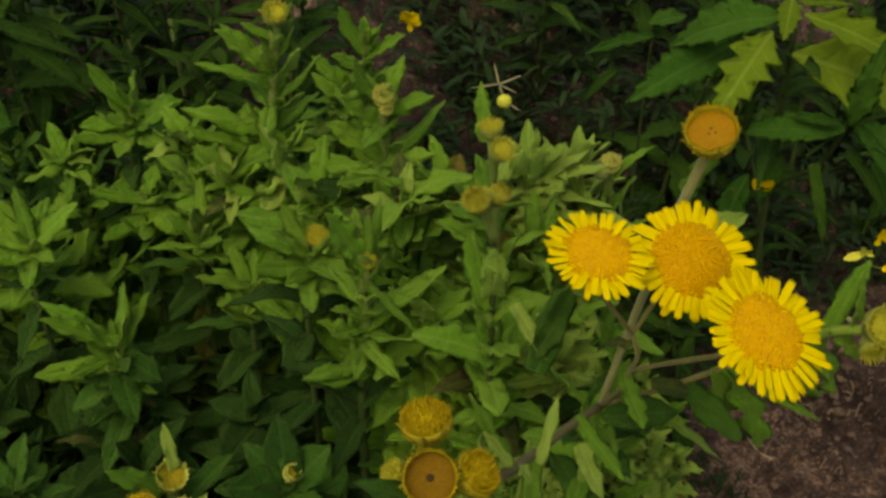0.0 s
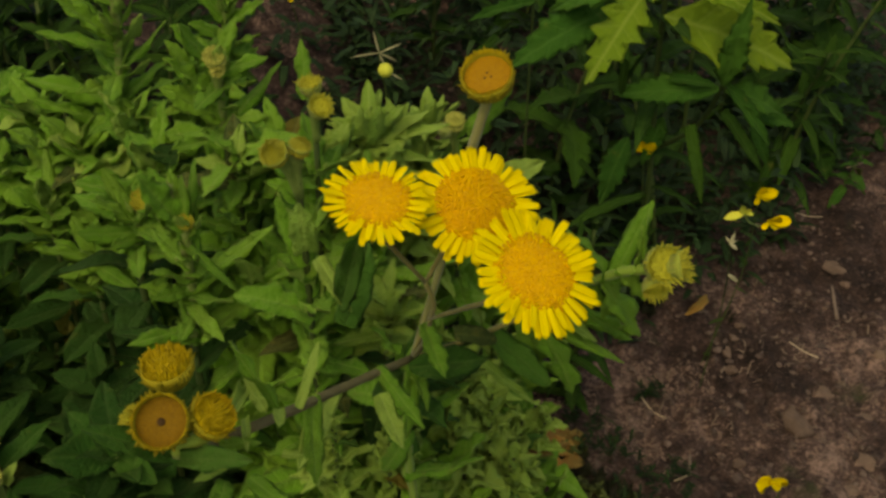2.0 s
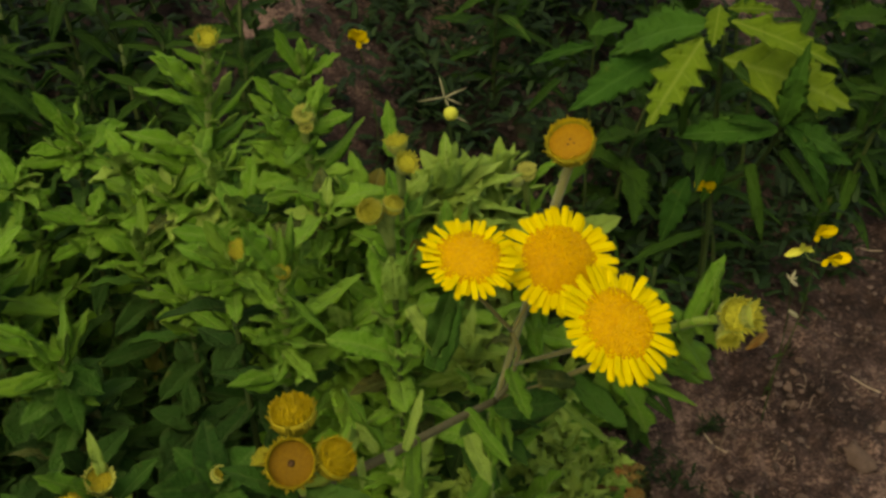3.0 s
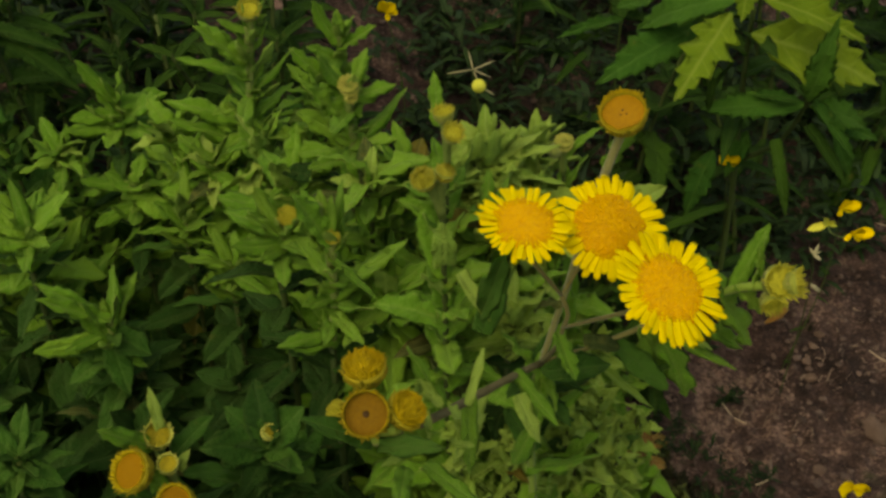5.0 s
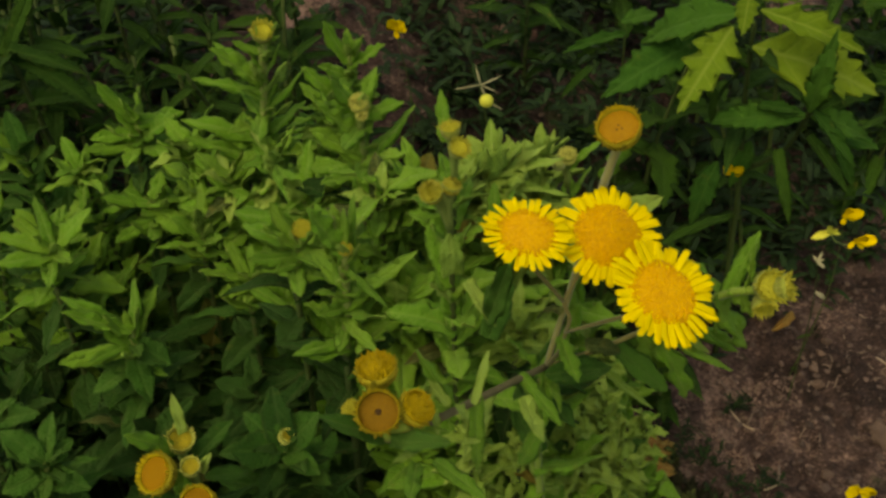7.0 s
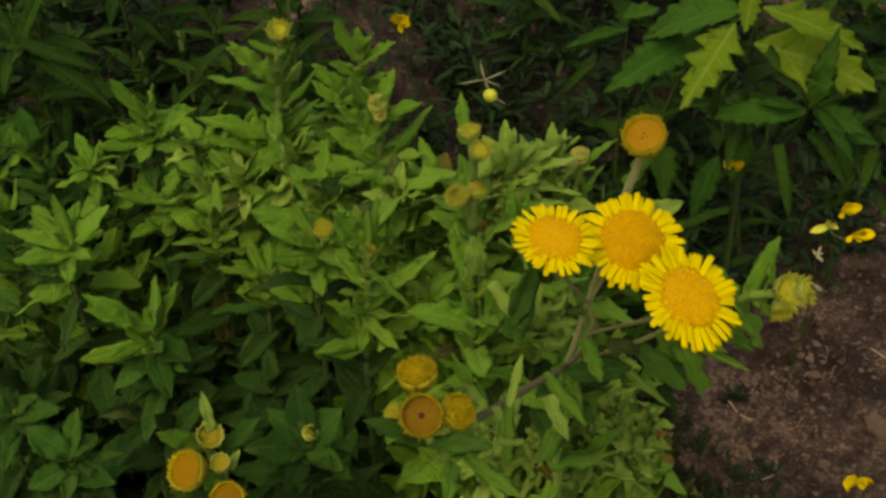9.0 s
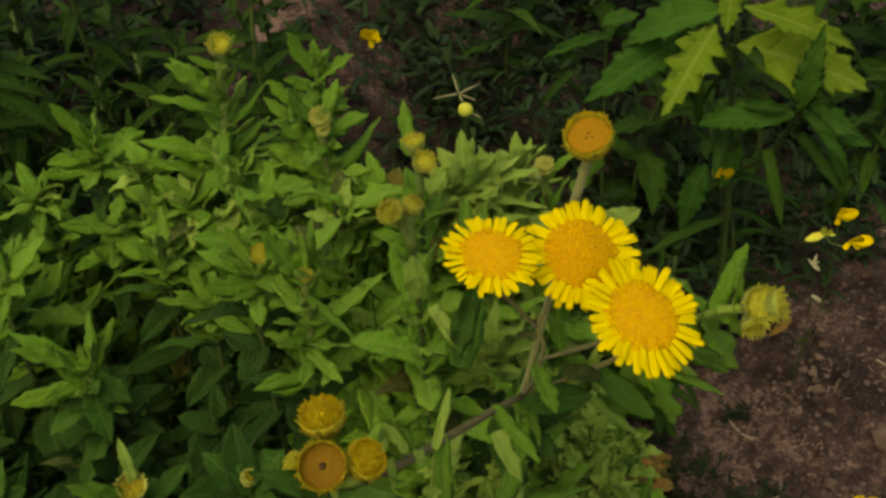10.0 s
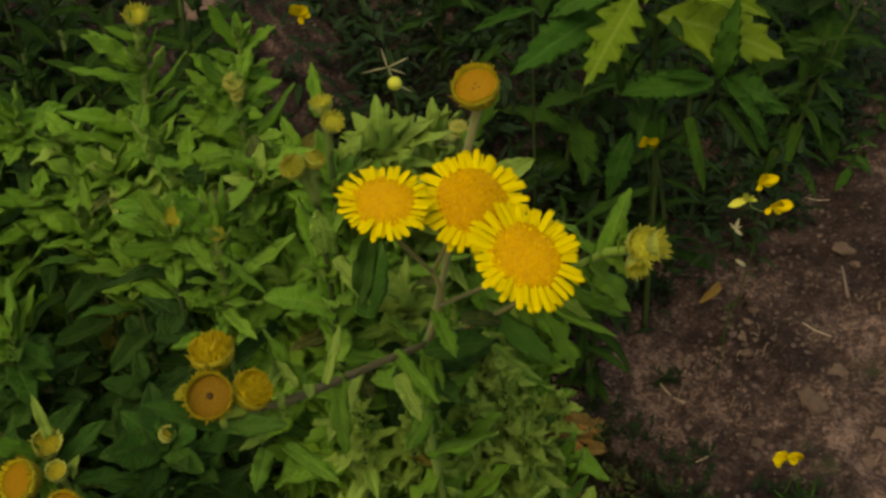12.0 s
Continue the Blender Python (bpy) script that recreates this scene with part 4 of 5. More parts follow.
leafed_stem((-0.05, 0.2864, 0.3106), (-0.0582, 0.2864, 0.2569), [
    (0.284, -0.0374, 0.2928, 0.2952, 0.76), (0.292, -0.0777, 0.2928, 0.2956, 0.5), (0.295, -0.0672, 0.2928, 0.3093, 0.93), (0.296, -0.0678, 0.2832, 0.3098, 1.01),
    (0.295, -0.0525, 0.2768, 0.311, 0.85), (0.307, -0.0601, 0.2864, 0.3103, 1.04), (0.311, -0.0443, 0.2864, 0.3131, 1.05), (0.274, -0.0789, 0.28, 0.2882, 0.85),
    (0.281, -0.0639, 0.2736, 0.2834, 1.02), (0.273, -0.0404, 0.2928, 0.2854, 1.05), (0.271, -0.0437, 0.28, 0.2786, 0.9), (0.265, -0.0785, 0.2768, 0.2817, 0.66),
    (0.262, -0.075, 0.2736, 0.2617, 1.1), (0.266, -0.0349, 0.28, 0.2721, 0.76), (0.283, -0.0532, 0.2672, 0.2862, 1.1),
], "tall downy fleabane stem topped by a yellow opening bud", 0.0014, [('bud', (-0.0497, 0.286, 0.315), (0.15, -0.45, 0.9), 0.0040, 2)])
leafed_stem((-0.0155, 0.2382, 0.3123), (-0.0166, 0.2382, 0.2846), [
    (0.314, -0.0244, 0.2334, 0.3248, 1.06), (0.313, -0.0103, 0.2446, 0.3226, 1.16), (0.31, -0.0029, 0.2382, 0.3153, 1.23), (0.303, -0.0282, 0.2334, 0.3163, 1.01),
    (0.296, -0.029, 0.235, 0.309, 1.16), (0.294, 0.0012, 0.2446, 0.3068, 0.92), (0.306, -0.02, 0.2254, 0.3075, 1.3), (0.294, -0.0044, 0.2254, 0.3069, 0.78),
    (0.291, -0.0278, 0.2254, 0.2941, 1.06), (0.289, -0.0006, 0.2286, 0.297, 0.94), (0.311, -0.0202, 0.2446, 0.3159, 1.32),
], "upright fleabane stem with a pale closed bud among its leaves", 0.0013, [('knob', (-0.0150, 0.2345, 0.3167), (-0.1, -0.45, 0.85), 0.0031, 1), ('knob', (-0.0145, 0.2330, 0.3137), (0.2, -0.75, 0.5), 0.0020, 0)])
leafed_stem((-0.0279, 0.3423, 0.2779), (-0.0298, 0.3423, 0.2398), [
    (0.273, -0.0384, 0.3423, 0.2893, 1.06), (0.276, -0.0294, 0.3471, 0.2841, 0.72), (0.275, -0.0233, 0.3455, 0.2815, 1.5), (0.271, -0.0133, 0.3423, 0.2791, 1.07),
    (0.265, -0.0383, 0.3359, 0.2763, 1.07), (0.267, -0.032, 0.3263, 0.2669, 1.38), (0.251, -0.0464, 0.3423, 0.2718, 1.06), (0.256, -0.02, 0.3487, 0.2631, 1.51),
    (0.244, -0.0441, 0.3423, 0.2513, 1.37), (0.261, -0.0169, 0.3423, 0.2583, 1.4),
], "slender upright fleabane stem with a star of small top leaves", 0.0011)
leafed_stem((-0.1074, 0.3141, 0.2671), (-0.1102, 0.3141, 0.2531), [
    (0.267, -0.1203, 0.3141, 0.2816, 0.95), (0.266, -0.1033, 0.3093, 0.2835, 0.94), (0.265, -0.0908, 0.3189, 0.2681, 1.36), (0.258, -0.09, 0.3093, 0.2699, 1.38),
    (0.261, -0.1241, 0.3077, 0.264, 1.23), (0.257, -0.1256, 0.3045, 0.258, 1.1), (0.256, -0.0955, 0.3045, 0.2583, 1.31), (0.265, -0.1136, 0.3189, 0.2682, 1.28),
    (0.256, -0.1103, 0.2997, 0.2544, 1.48),
], "fleabane stem with a loose rosette of upright top leaves", 0.0012)
leafed_stem((-0.0873, 0.2055, 0.2577), (-0.0894, 0.2055, 0.2408), [
    (0.255, -0.0833, 0.2135, 0.2717, 1.1), (0.254, -0.0799, 0.2151, 0.2674, 0.75), (0.259, -0.104, 0.2055, 0.2728, 0.78), (0.258, -0.104, 0.2007, 0.2694, 0.75),
    (0.253, -0.0992, 0.1975, 0.2537, 0.87), (0.252, -0.1073, 0.1991, 0.25, 1.07), (0.253, -0.0758, 0.1991, 0.2503, 1.5), (0.249, -0.083, 0.1927, 0.2407, 1.41),
    (0.245, -0.1004, 0.1959, 0.2421, 1.41),
], "low fleabane stem with a wide rosette of bright leaves", 0.0012, pool=(upright * 2)[:6] + mid_leaves[:3])
leafed_stem((-0.1212, 0.2435, 0.2608), (-0.1241, 0.2435, 0.2474), [
    (0.261, -0.1235, 0.2499, 0.2774, 1.06), (0.262, -0.1387, 0.2435, 0.268, 0.97), (0.258, -0.1354, 0.2339, 0.2642, 1.21), (0.26, -0.1108, 0.2339, 0.2618, 1.01),
    (0.262, -0.1083, 0.2499, 0.2726, 1.72), (0.265, -0.1325, 0.2483, 0.2697, 1.23), (0.257, -0.1191, 0.2291, 0.2571, 1.27),
], "low fleabane stem with broad overlapping bright leaves", 0.0011)
leafed_stem((-0.0963, 0.28, 0.253), (-0.0986, 0.28, 0.2374), [
    (0.252, -0.1139, 0.28, 0.2536, 0.93), (0.254, -0.094, 0.2864, 0.2616, 1.9), (0.25, -0.0844, 0.2704, 0.2463, 1.9), (0.248, -0.1006, 0.2736, 0.2512, 1.9),
    (0.245, -0.1111, 0.2704, 0.2433, 1.03), (0.244, -0.0958, 0.2672, 0.2431, 1.6),
], "leafy fleabane stem with a blunt bright rosette", 0.0011)
leafed_stem((-0.0768, 0.2629, 0.2511), (-0.0778, 0.2629, 0.2395), [
    (0.252, -0.0743, 0.2693, 0.2676, 1.11), (0.251, -0.0757, 0.2565, 0.2664, 0.96), (0.246, -0.0912, 0.2565, 0.2512, 0.65), (0.247, -0.0676, 0.2565, 0.2524, 1.23),
    (0.252, -0.0669, 0.2677, 0.2577, 0.97), (0.25, -0.0828, 0.2629, 0.2556, 1.9),
], "leafy fleabane stem with a few erect leaves", 0.001)
leafed_stem((-0.0544, 0.2261, 0.2597), (-0.0553, 0.2261, 0.2471), [
    (0.259, -0.0592, 0.2309, 0.2706, 1.19), (0.26, -0.0667, 0.2197, 0.2693, 0.7), (0.26, -0.044, 0.2309, 0.2595, 1.59), (0.257, -0.0628, 0.2197, 0.258, 1.52),
    (0.257, -0.0414, 0.2165, 0.2551, 1.15), (0.262, -0.0526, 0.2325, 0.2679, 1.59),
], "low fleabane stem with leaves hanging over shade", 0.001)
leafed_stem((-0.0313, 0.1956, 0.2965), (-0.0336, 0.1956, 0.2843), [
    (0.296, -0.0385, 0.1988, 0.3076, 0.9), (0.295, -0.0386, 0.1908, 0.3054, 0.83), (0.302, -0.0464, 0.1988, 0.3017, 1.17), (0.302, -0.0379, 0.202, 0.3052, 1.09),
    (0.293, -0.0235, 0.186, 0.2961, 1.01), (0.292, -0.044, 0.1892, 0.2951, 1.27), (0.288, -0.0304, 0.1828, 0.2891, 1.19), (0.294, -0.0195, 0.1908, 0.2959, 1.08),
], "leafy fleabane stem with a small yellow-green bud", 0.0011, [('bud', (-0.03, 0.1975, 0.2995), (0.1, -0.45, 0.9), 0.0032, 0)])
leafed_stem((-0.0167, 0.1774, 0.3067), (-0.0195, 0.1774, 0.2726), [
    (0.308, -0.0154, 0.1806, 0.3187, 0.85), (0.309, -0.0193, 0.1838, 0.3179, 0.84), (0.316, -0.0232, 0.1838, 0.3184, 1.04), (0.317, -0.0252, 0.1774, 0.3206, 1.26),
    (0.302, -0.0061, 0.1678, 0.2972, 0.62), (0.314, -0.013, 0.1854, 0.3186, 0.75), (0.285, -0.0099, 0.1646, 0.2855, 0.82), (0.277, -0.0307, 0.1678, 0.2829, 0.85),
    (0.289, -0.0249, 0.171, 0.2914, 1.33), (0.289, 0.0006, 0.187, 0.3001, 0.89),
], "pale downy fleabane stem with a small brownish bud", 0.0012, [('bud', (-0.0163, 0.177, 0.3085), (0.0, -0.6, 0.8), 0.0021, 0), ('ball', (-0.02, 0.18, 0.315), (-0.3, -0.3, 0.9), 0.0015, 0)])

leafed_stem((0.0228, 0.237, 0.2913), (0.0236, 0.237, 0.275), [
    (0.29, 0.0232, 0.2466, 0.3023, 1.06), (0.291, 0.0297, 0.2434, 0.2975, 1.41), (0.29, 0.0336, 0.2402, 0.2965, 1.12), (0.29, 0.016, 0.2434, 0.2988, 1.28),
    (0.288, 0.0147, 0.237, 0.2973, 1.31), (0.289, 0.0438, 0.2402, 0.2889, 0.86), (0.286, 0.046, 0.2306, 0.2842, 0.7), (0.286, 0.0147, 0.2306, 0.2887, 1.5),
    (0.286, 0.0334, 0.2274, 0.2892, 1.17), (0.284, 0.0212, 0.2242, 0.2846, 1.26), (0.291, 0.0266, 0.2498, 0.2995, 0.74), (0.288, 0.0392, 0.2434, 0.2916, 0.86),
], "pale downy fleabane shoot with a fan of young leaves", 0.001, pool=young_leaves[:2] + young_leaves[3:4])
leafed_stem((-0.1028, 0.162, 0.2499), (-0.1057, 0.162, 0.2351), [
    (0.25, -0.1136, 0.1652, 0.2597, 1.26), (0.252, -0.1019, 0.17, 0.2609, 1.24), (0.251, -0.0964, 0.1684, 0.2521, 1.81), (0.246, -0.1146, 0.1556, 0.2457, 1.28),
    (0.245, -0.0916, 0.1556, 0.2475, 1.58), (0.245, -0.1024, 0.1524, 0.2447, 1.8),
], "low fleabane stem with a dull green rosette", 0.001, pool=mid_leaves)
leafed_stem((-0.131, 0.1922, 0.2377), (-0.1353, 0.1922, 0.2207), [
    (0.239, -0.1257, 0.197, 0.2386, 1.9), (0.236, -0.1416, 0.197, 0.2394, 1.9), (0.235, -0.1152, 0.1874, 0.2434, 1.08), (0.233, -0.1185, 0.1842, 0.2371, 0.93),
    (0.231, -0.1385, 0.1842, 0.2303, 1.9),
], "low fleabane stem with broad dull leaves", 0.001, pool=mid_leaves + shade_dull_leaves[:1])
leafed_stem((-0.0343, 0.1512, 0.264), (-0.0361, 0.1512, 0.2477), [
    (0.267, -0.0466, 0.148, 0.2687, 1.71), (0.272, -0.0438, 0.156, 0.2739, 1.41), (0.264, -0.0251, 0.1448, 0.2621, 1.53), (0.262, -0.0401, 0.1416, 0.2578, 1.21),
    (0.275, -0.0374, 0.1608, 0.2774, 1.46), (0.27, -0.0259, 0.1576, 0.2717, 1.72), (0.275, -0.0527, 0.1512, 0.2648, 1.01),
], "low fleabane stem with leaves darkened for shade", 0.001, pool=mid_leaves + shade_dull_leaves[:2])

leafed_stem((0.0266, 0.172, 0.2881), (0.0257, 0.172, 0.2727), [
    (0.289, 0.0212, 0.1784, 0.2921, 1.31), (0.287, 0.0321, 0.1784, 0.2882, 1.36), (0.285, 0.0152, 0.172, 0.2894, 0.92), (0.283, 0.0204, 0.164, 0.2872, 1.1),
    (0.285, 0.0379, 0.172, 0.2866, 1.0), (0.289, 0.0278, 0.1816, 0.2907, 0.88), (0.28, 0.033, 0.164, 0.2848, 1.07), (0.278, 0.0146, 0.1672, 0.2814, 0.91),
], "pale downy fleabane shoot beneath the open flowers", 0.001, pool=young_leaves[:2] + young_leaves[3:4])


# ---- leafy stems of the clump ----
TIPS = [
    (-0.157, 0.32, 0.252), (-0.129, 0.301, 0.255), (-0.083, 0.292, 0.268), (-0.066, 0.272, 0.268), (-0.155, 0.279, 0.248), (-0.131, 0.262, 0.25),
    (-0.181, 0.331, 0.247), (-0.047, 0.262, 0.281), (-0.036, 0.24, 0.281), (-0.005, 0.184, 0.287), (0.01, 0.178, 0.281), (-0.009, 0.212, 0.302),
    (0.001, 0.222, 0.298), (0.022, 0.205, 0.292), (-0.036, 0.31, 0.272),
]
for k, tip in enumerate(TIPS):
    rng = random.Random(300 + k)
    low = tip[1] < 0.245 and tip[0] < -0.02
    fleabane_shoot(tip, (rng.uniform(-0.014, 0.014), rng.uniform(-0.014, 0.014)), 10 if low else 31, rng.uniform(0.023, 0.028), 400 + k, depth=0.028 if low else 0.11, pool=upright if low else canopy if tip[0] > -0.15 else mid_leaves + leaves[:2])

fill = random.Random(77)
for i in range(13):
    for j in range(9):
        x, y = -0.225 + 0.0255 * i + fill.uniform(-0.011, 0.011), 0.135 + 0.025 * j + fill.uniform(-0.011, 0.011)
        top = 0.235 + 0.10 * max(0.0, 1 - abs(x - 0.005) / 0.07) * 0.4 - max(0.0, x - 0.035) * 1.6 - max(0.0, -0.09 - x) * 0.25
        if (y < 0.275 and x < -0.018) or (y < 0.212 and x < 0.010):
            top = 0.212
        if x > 0.06 and y > 0.27 or x > 0.088 or (x < -0.1 and y < 0.16) or (x > -0.015 and y > 0.285):
            continue
        z = top - fill.uniform(0.0, 0.032)
        if z - rise(x, y) < 0.06:
            continue
        # darker leaf greens stand in for shade at the left and in the hollow
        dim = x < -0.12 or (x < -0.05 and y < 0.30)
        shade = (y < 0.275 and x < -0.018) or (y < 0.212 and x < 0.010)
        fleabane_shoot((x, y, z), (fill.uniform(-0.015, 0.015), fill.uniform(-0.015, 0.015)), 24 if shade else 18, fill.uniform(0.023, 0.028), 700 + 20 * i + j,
                       "fleabane stem with leaves coloured dark for shade" if shade else "leafy downy green fleabane stem without flowers", 0.11, shaded if shade else leaves + young_leaves * 2 if (y < 0.215 and x > 0.0) else leaves + mid_leaves * 2 if dim else leaves)

# unseen shoots added on the near side, to shade the clump from the front
near = random.Random(78)
for i in range(9):
    for j in range(5):
        x, y = -0.30 + 0.042 * i + near.uniform(-0.014, 0.014), -0.07 + 0.042 * j + near.uniform(-0.014, 0.014)
        z = 0.19 + near.uniform(0.0, 0.055) + (0.03 if y < 0.06 else 0.0)
        fleabane_shoot((x, y, z), (near.uniform(-0.015, 0.015), near.uniform(-0.015, 0.015)), 16, 0.030, 2000 + 10 * i + j, "fleabane stem with leaves coloured dark for shade", 0.11, shaded)

# low, small-leaved shoots at the clump's edge, leaning over the bare soil
EDGE = [
    (0.052, 0.178, 0.25), (0.067, 0.21, 0.203), (0.042, 0.165, 0.256), (0.054, 0.193, 0.212), (0.072, 0.218, 0.168), (0.026, 0.152, 0.262), (0.014, 0.15, 0.272),
    (0.048, 0.18, 0.215), (0.038, 0.172, 0.24), (0.078, 0.228, 0.185), (0.06, 0.225, 0.225), (0.03, 0.16, 0.268), (0.058, 0.172, 0.232), (0.045, 0.19, 0.235),
    (0.062, 0.205, 0.19), (0.0227, 0.185, 0.278), (0.0387, 0.19, 0.2612), (0.047, 0.19, 0.2516), (0.0339, 0.2, 0.267), (0.02, 0.236, 0.292), (0.03, 0.243, 0.288),
    (0.038, 0.238, 0.28), (0.027, 0.228, 0.284), (0.013, 0.228, 0.29), (0.04, 0.262, 0.28),
]
for k, tip in enumerate(EDGE):
    behind = tip[1] > 0.226 and tip[2] > 0.27
    fleabane_shoot(tip, (0.0, 0.0) if behind else (0.010 + 0.25 * max(0.0, tip[0] - 0.02), -0.012), 34, 0.0165 if behind else 0.0122, 900 + k,
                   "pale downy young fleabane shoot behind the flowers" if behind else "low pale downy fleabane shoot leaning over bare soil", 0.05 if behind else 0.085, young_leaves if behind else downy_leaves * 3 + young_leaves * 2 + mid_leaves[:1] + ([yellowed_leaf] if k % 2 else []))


def edge_shoot():
    """The last shoot over the bare soil, with small pale finger-like leaves."""
    root = (0.050, 0.235, rise(0.050, 0.235) - 0.004)
    p = thing("fleabane_stem", root, "pale downy fleabane shoot with small finger-like leaves", "plant", "fleabane stems")
    stalk(p, [root, (0.052, 0.232, 0.12), (0.060, 0.228, 0.165), (0.069, 0.225, 0.1755)], 0.0011, 0.0008, DOWNY)
    for k, (base, tip, width) in enumerate((
        ((0.0669, 0.2260, 0.1760), (0.0628, 0.2346, 0.1814), 0.85), ((0.0674, 0.2265, 0.1766), (0.0710, 0.2376, 0.1824), 0.8),
        ((0.0716, 0.2261, 0.1763), (0.0757, 0.2341, 0.1817), 0.95), ((0.0712, 0.2248, 0.1749), (0.0774, 0.2239, 0.1772), 0.85),
        ((0.0721, 0.2242, 0.1743), (0.0830, 0.2204, 0.1767), 0.7), ((0.0683, 0.2228, 0.1724), (0.0764, 0.2090, 0.1723), 0.9),
        ((0.0667, 0.2211, 0.1703), (0.0656, 0.2085, 0.1680), 1.3), ((0.0514, 0.2259, 0.2053), (0.0610, 0.2249, 0.2048), 0.95),
        ((0.0500, 0.2251, 0.2043), (0.0665, 0.2237, 0.1977), 0.85), ((0.0451, 0.2100, 0.1715), (0.0645, 0.1983, 0.1745), 0.7),
        ((0.0405, 0.2154, 0.2078), (0.0513, 0.2236, 0.2103), 1.0),
    )):
        leaf_to(p, young_leaves[(0, 1, 3)[k % 3]], base, tip, (0.1, -0.6, 0.8), width)
    for base, tip, width in (((0.0706, 0.2262, 0.1690), (0.0820, 0.2240, 0.1700), 0.55), ((0.0472, 0.2222, 0.1856), (0.0563, 0.2207, 0.1814), 0.8), ((0.0554, 0.2347, 0.1700), (0.0566, 0.2487, 0.1708), 0.8)):
        leaf_to(p, dead_leaf, base, tip, (0.0, -0.6, 0.8), width, label="withered orange-brown leaf")
    stalk(p, [(0.052, 0.232, 0.12), (0.048, 0.228, 0.17), (0.0505, 0.2255, 0.2045)], 0.0009, 0.0007, DOWNY, 8, "branch")


edge_shoot()


# ---- the broad-leaved plant behind ----
def broad_plant():
    root = (0.170, 0.440, rise(0.170, 0.440) - 0.004)
    p = thing("broad_leaved_weed", root, "weed with pale yellow-green lobed top leaves and dark lower leaves", "plant")
    rng = random.Random(11)
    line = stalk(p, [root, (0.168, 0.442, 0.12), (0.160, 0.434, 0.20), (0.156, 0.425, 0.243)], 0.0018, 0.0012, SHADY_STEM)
    stalk(p, [line[6], (0.182, 0.425, 0.17), (0.186, 0.409, 0.207)], 0.0015, 0.001, SHADY_STEM, 8, "branch")
    top = (
        (pale_leaves[0], (0.1447, 0.4214, 0.2423), (0.1149, 0.3843, 0.2215), 0.95), (pale_leaves[1], (0.1539, 0.412, 0.2548), (0.2059, 0.4, 0.2404), 0.62),
        (pale_leaves[2], (0.1549, 0.418, 0.2331), (0.221, 0.404, 0.2196), 1.0), (pale_leaves[1], (0.15, 0.42, 0.2589), (0.1447, 0.404, 0.248), 1.15),
        (pale_leaves[0], (0.1596, 0.4390, 0.2483), (0.1852, 0.4392, 0.2480), 0.70),
    )
    node = (
        (broad_leaves[0], (0.1816, 0.4056, 0.2018), (0.1340, 0.4062, 0.2034), 0.75), (broad_leaves[2], (0.1773, 0.4025, 0.2060), (0.1557, 0.4064, 0.2114), 0.7),
        (broad_leaves[1], (0.1823, 0.404, 0.2047), (0.181, 0.388, 0.2483), 0.6), (broad_leaves[3], (0.1848, 0.4051, 0.2010), (0.2197, 0.4017, 0.1960), 0.95),
        (saw_leaves[0], (0.1866, 0.4082, 0.1888), (0.2026, 0.3834, 0.1730), 0.75), (saw_leaves[1], (0.1702, 0.4041, 0.1839), (0.1739, 0.3743, 0.1620), 0.7),
        (broad_leaves[0], (0.1952, 0.4193, 0.1865), (0.2277, 0.4128, 0.1776), 0.8), (broad_leaves[2], (0.1850, 0.4080, 0.2040), (0.2050, 0.3830, 0.1880), 0.5),
    )
    back = (
        (broad_leaves[1], (0.1451, 0.4578, 0.2204), (0.0874, 0.4337, 0.2069), 0.80), (broad_leaves[2], (0.1069, 0.4857, 0.2080), (0.0740, 0.4744, 0.2104), 0.5),
        (broad_leaves[3], (0.1463, 0.4178, 0.1693), (0.1296, 0.3975, 0.1438), 0.80), (saw_leaves[2], (0.0861, 0.4657, 0.1992), (0.0674, 0.4571, 0.1885), 0.8),
        (saw_leaves[0], (0.1181, 0.3945, 0.1726), (0.1272, 0.3880, 0.1642), 0.9), (broad_leaves[0], (0.1047, 0.4895, 0.2129), (0.1283, 0.5032, 0.2137), 0.9),
        (broad_leaves[1], (0.1696, 0.4407, 0.1657), (0.1569, 0.4261, 0.1473), 0.9), (broad_leaves[2], (0.2144, 0.4383, 0.1618), (0.2256, 0.4253, 0.1450), 0.8),
        (broad_leaves[3], (0.1500, 0.4300, 0.2450), (0.0970, 0.4520, 0.2320), 0.80), (saw_leaves[1], (0.1360, 0.4049, 0.2180), (0.1359, 0.4020, 0.1980), 0.8),
    )
    for me, b, t, w in top + node + back:
        leaf_to(p, me, b, t, (-0.15, -0.6, 0.8), w, label="pale yellow-green lobed leaf" if me in pale_leaves else "")
    stalk(p, [(0.112, 0.505, rise(0.112, 0.505) - 0.004), (0.109, 0.498, 0.14), (0.1065, 0.4865, 0.209)], 0.0008, 0.0006, SHADY_STEM, 8, "branch")
    leafy(p, line, 0.2, 0.85, 8, 0.05, rng, dark_leaves, (0, 35), 0.2)


broad_plant()


def leafy_weed(at, height, count, length, pool, seed, label, name="leafy_weed", stems=1, spread=(5, 50), thick=0.0016):
    """A weed of one or more upright stems with spirals of leaves."""
    rng = random.Random(seed)
    root = (at[0], at[1], rise(at[0], at[1]) - 0.004)
    p = thing(name, root, label, "plant", "weeds")
    for _ in range(stems):
        dx, dy = rng.uniform(-0.25, 0.25) * height, rng.uniform(-0.25, 0.25) * height
        h = height * rng.uniform(0.75, 1.1)
        line = stalk(p, [root, (at[0] + dx * 0.3, at[1] + dy * 0.3, root[2] + h * 0.5), (at[0] + dx, at[1] + dy, root[2] + h)], thick, thick * 0.6, SHADY_STEM, 8)
        leafy(p, line, 0.15, 1.0, count, length, rng, pool, spread, 0.5, rng.uniform(0, 6))
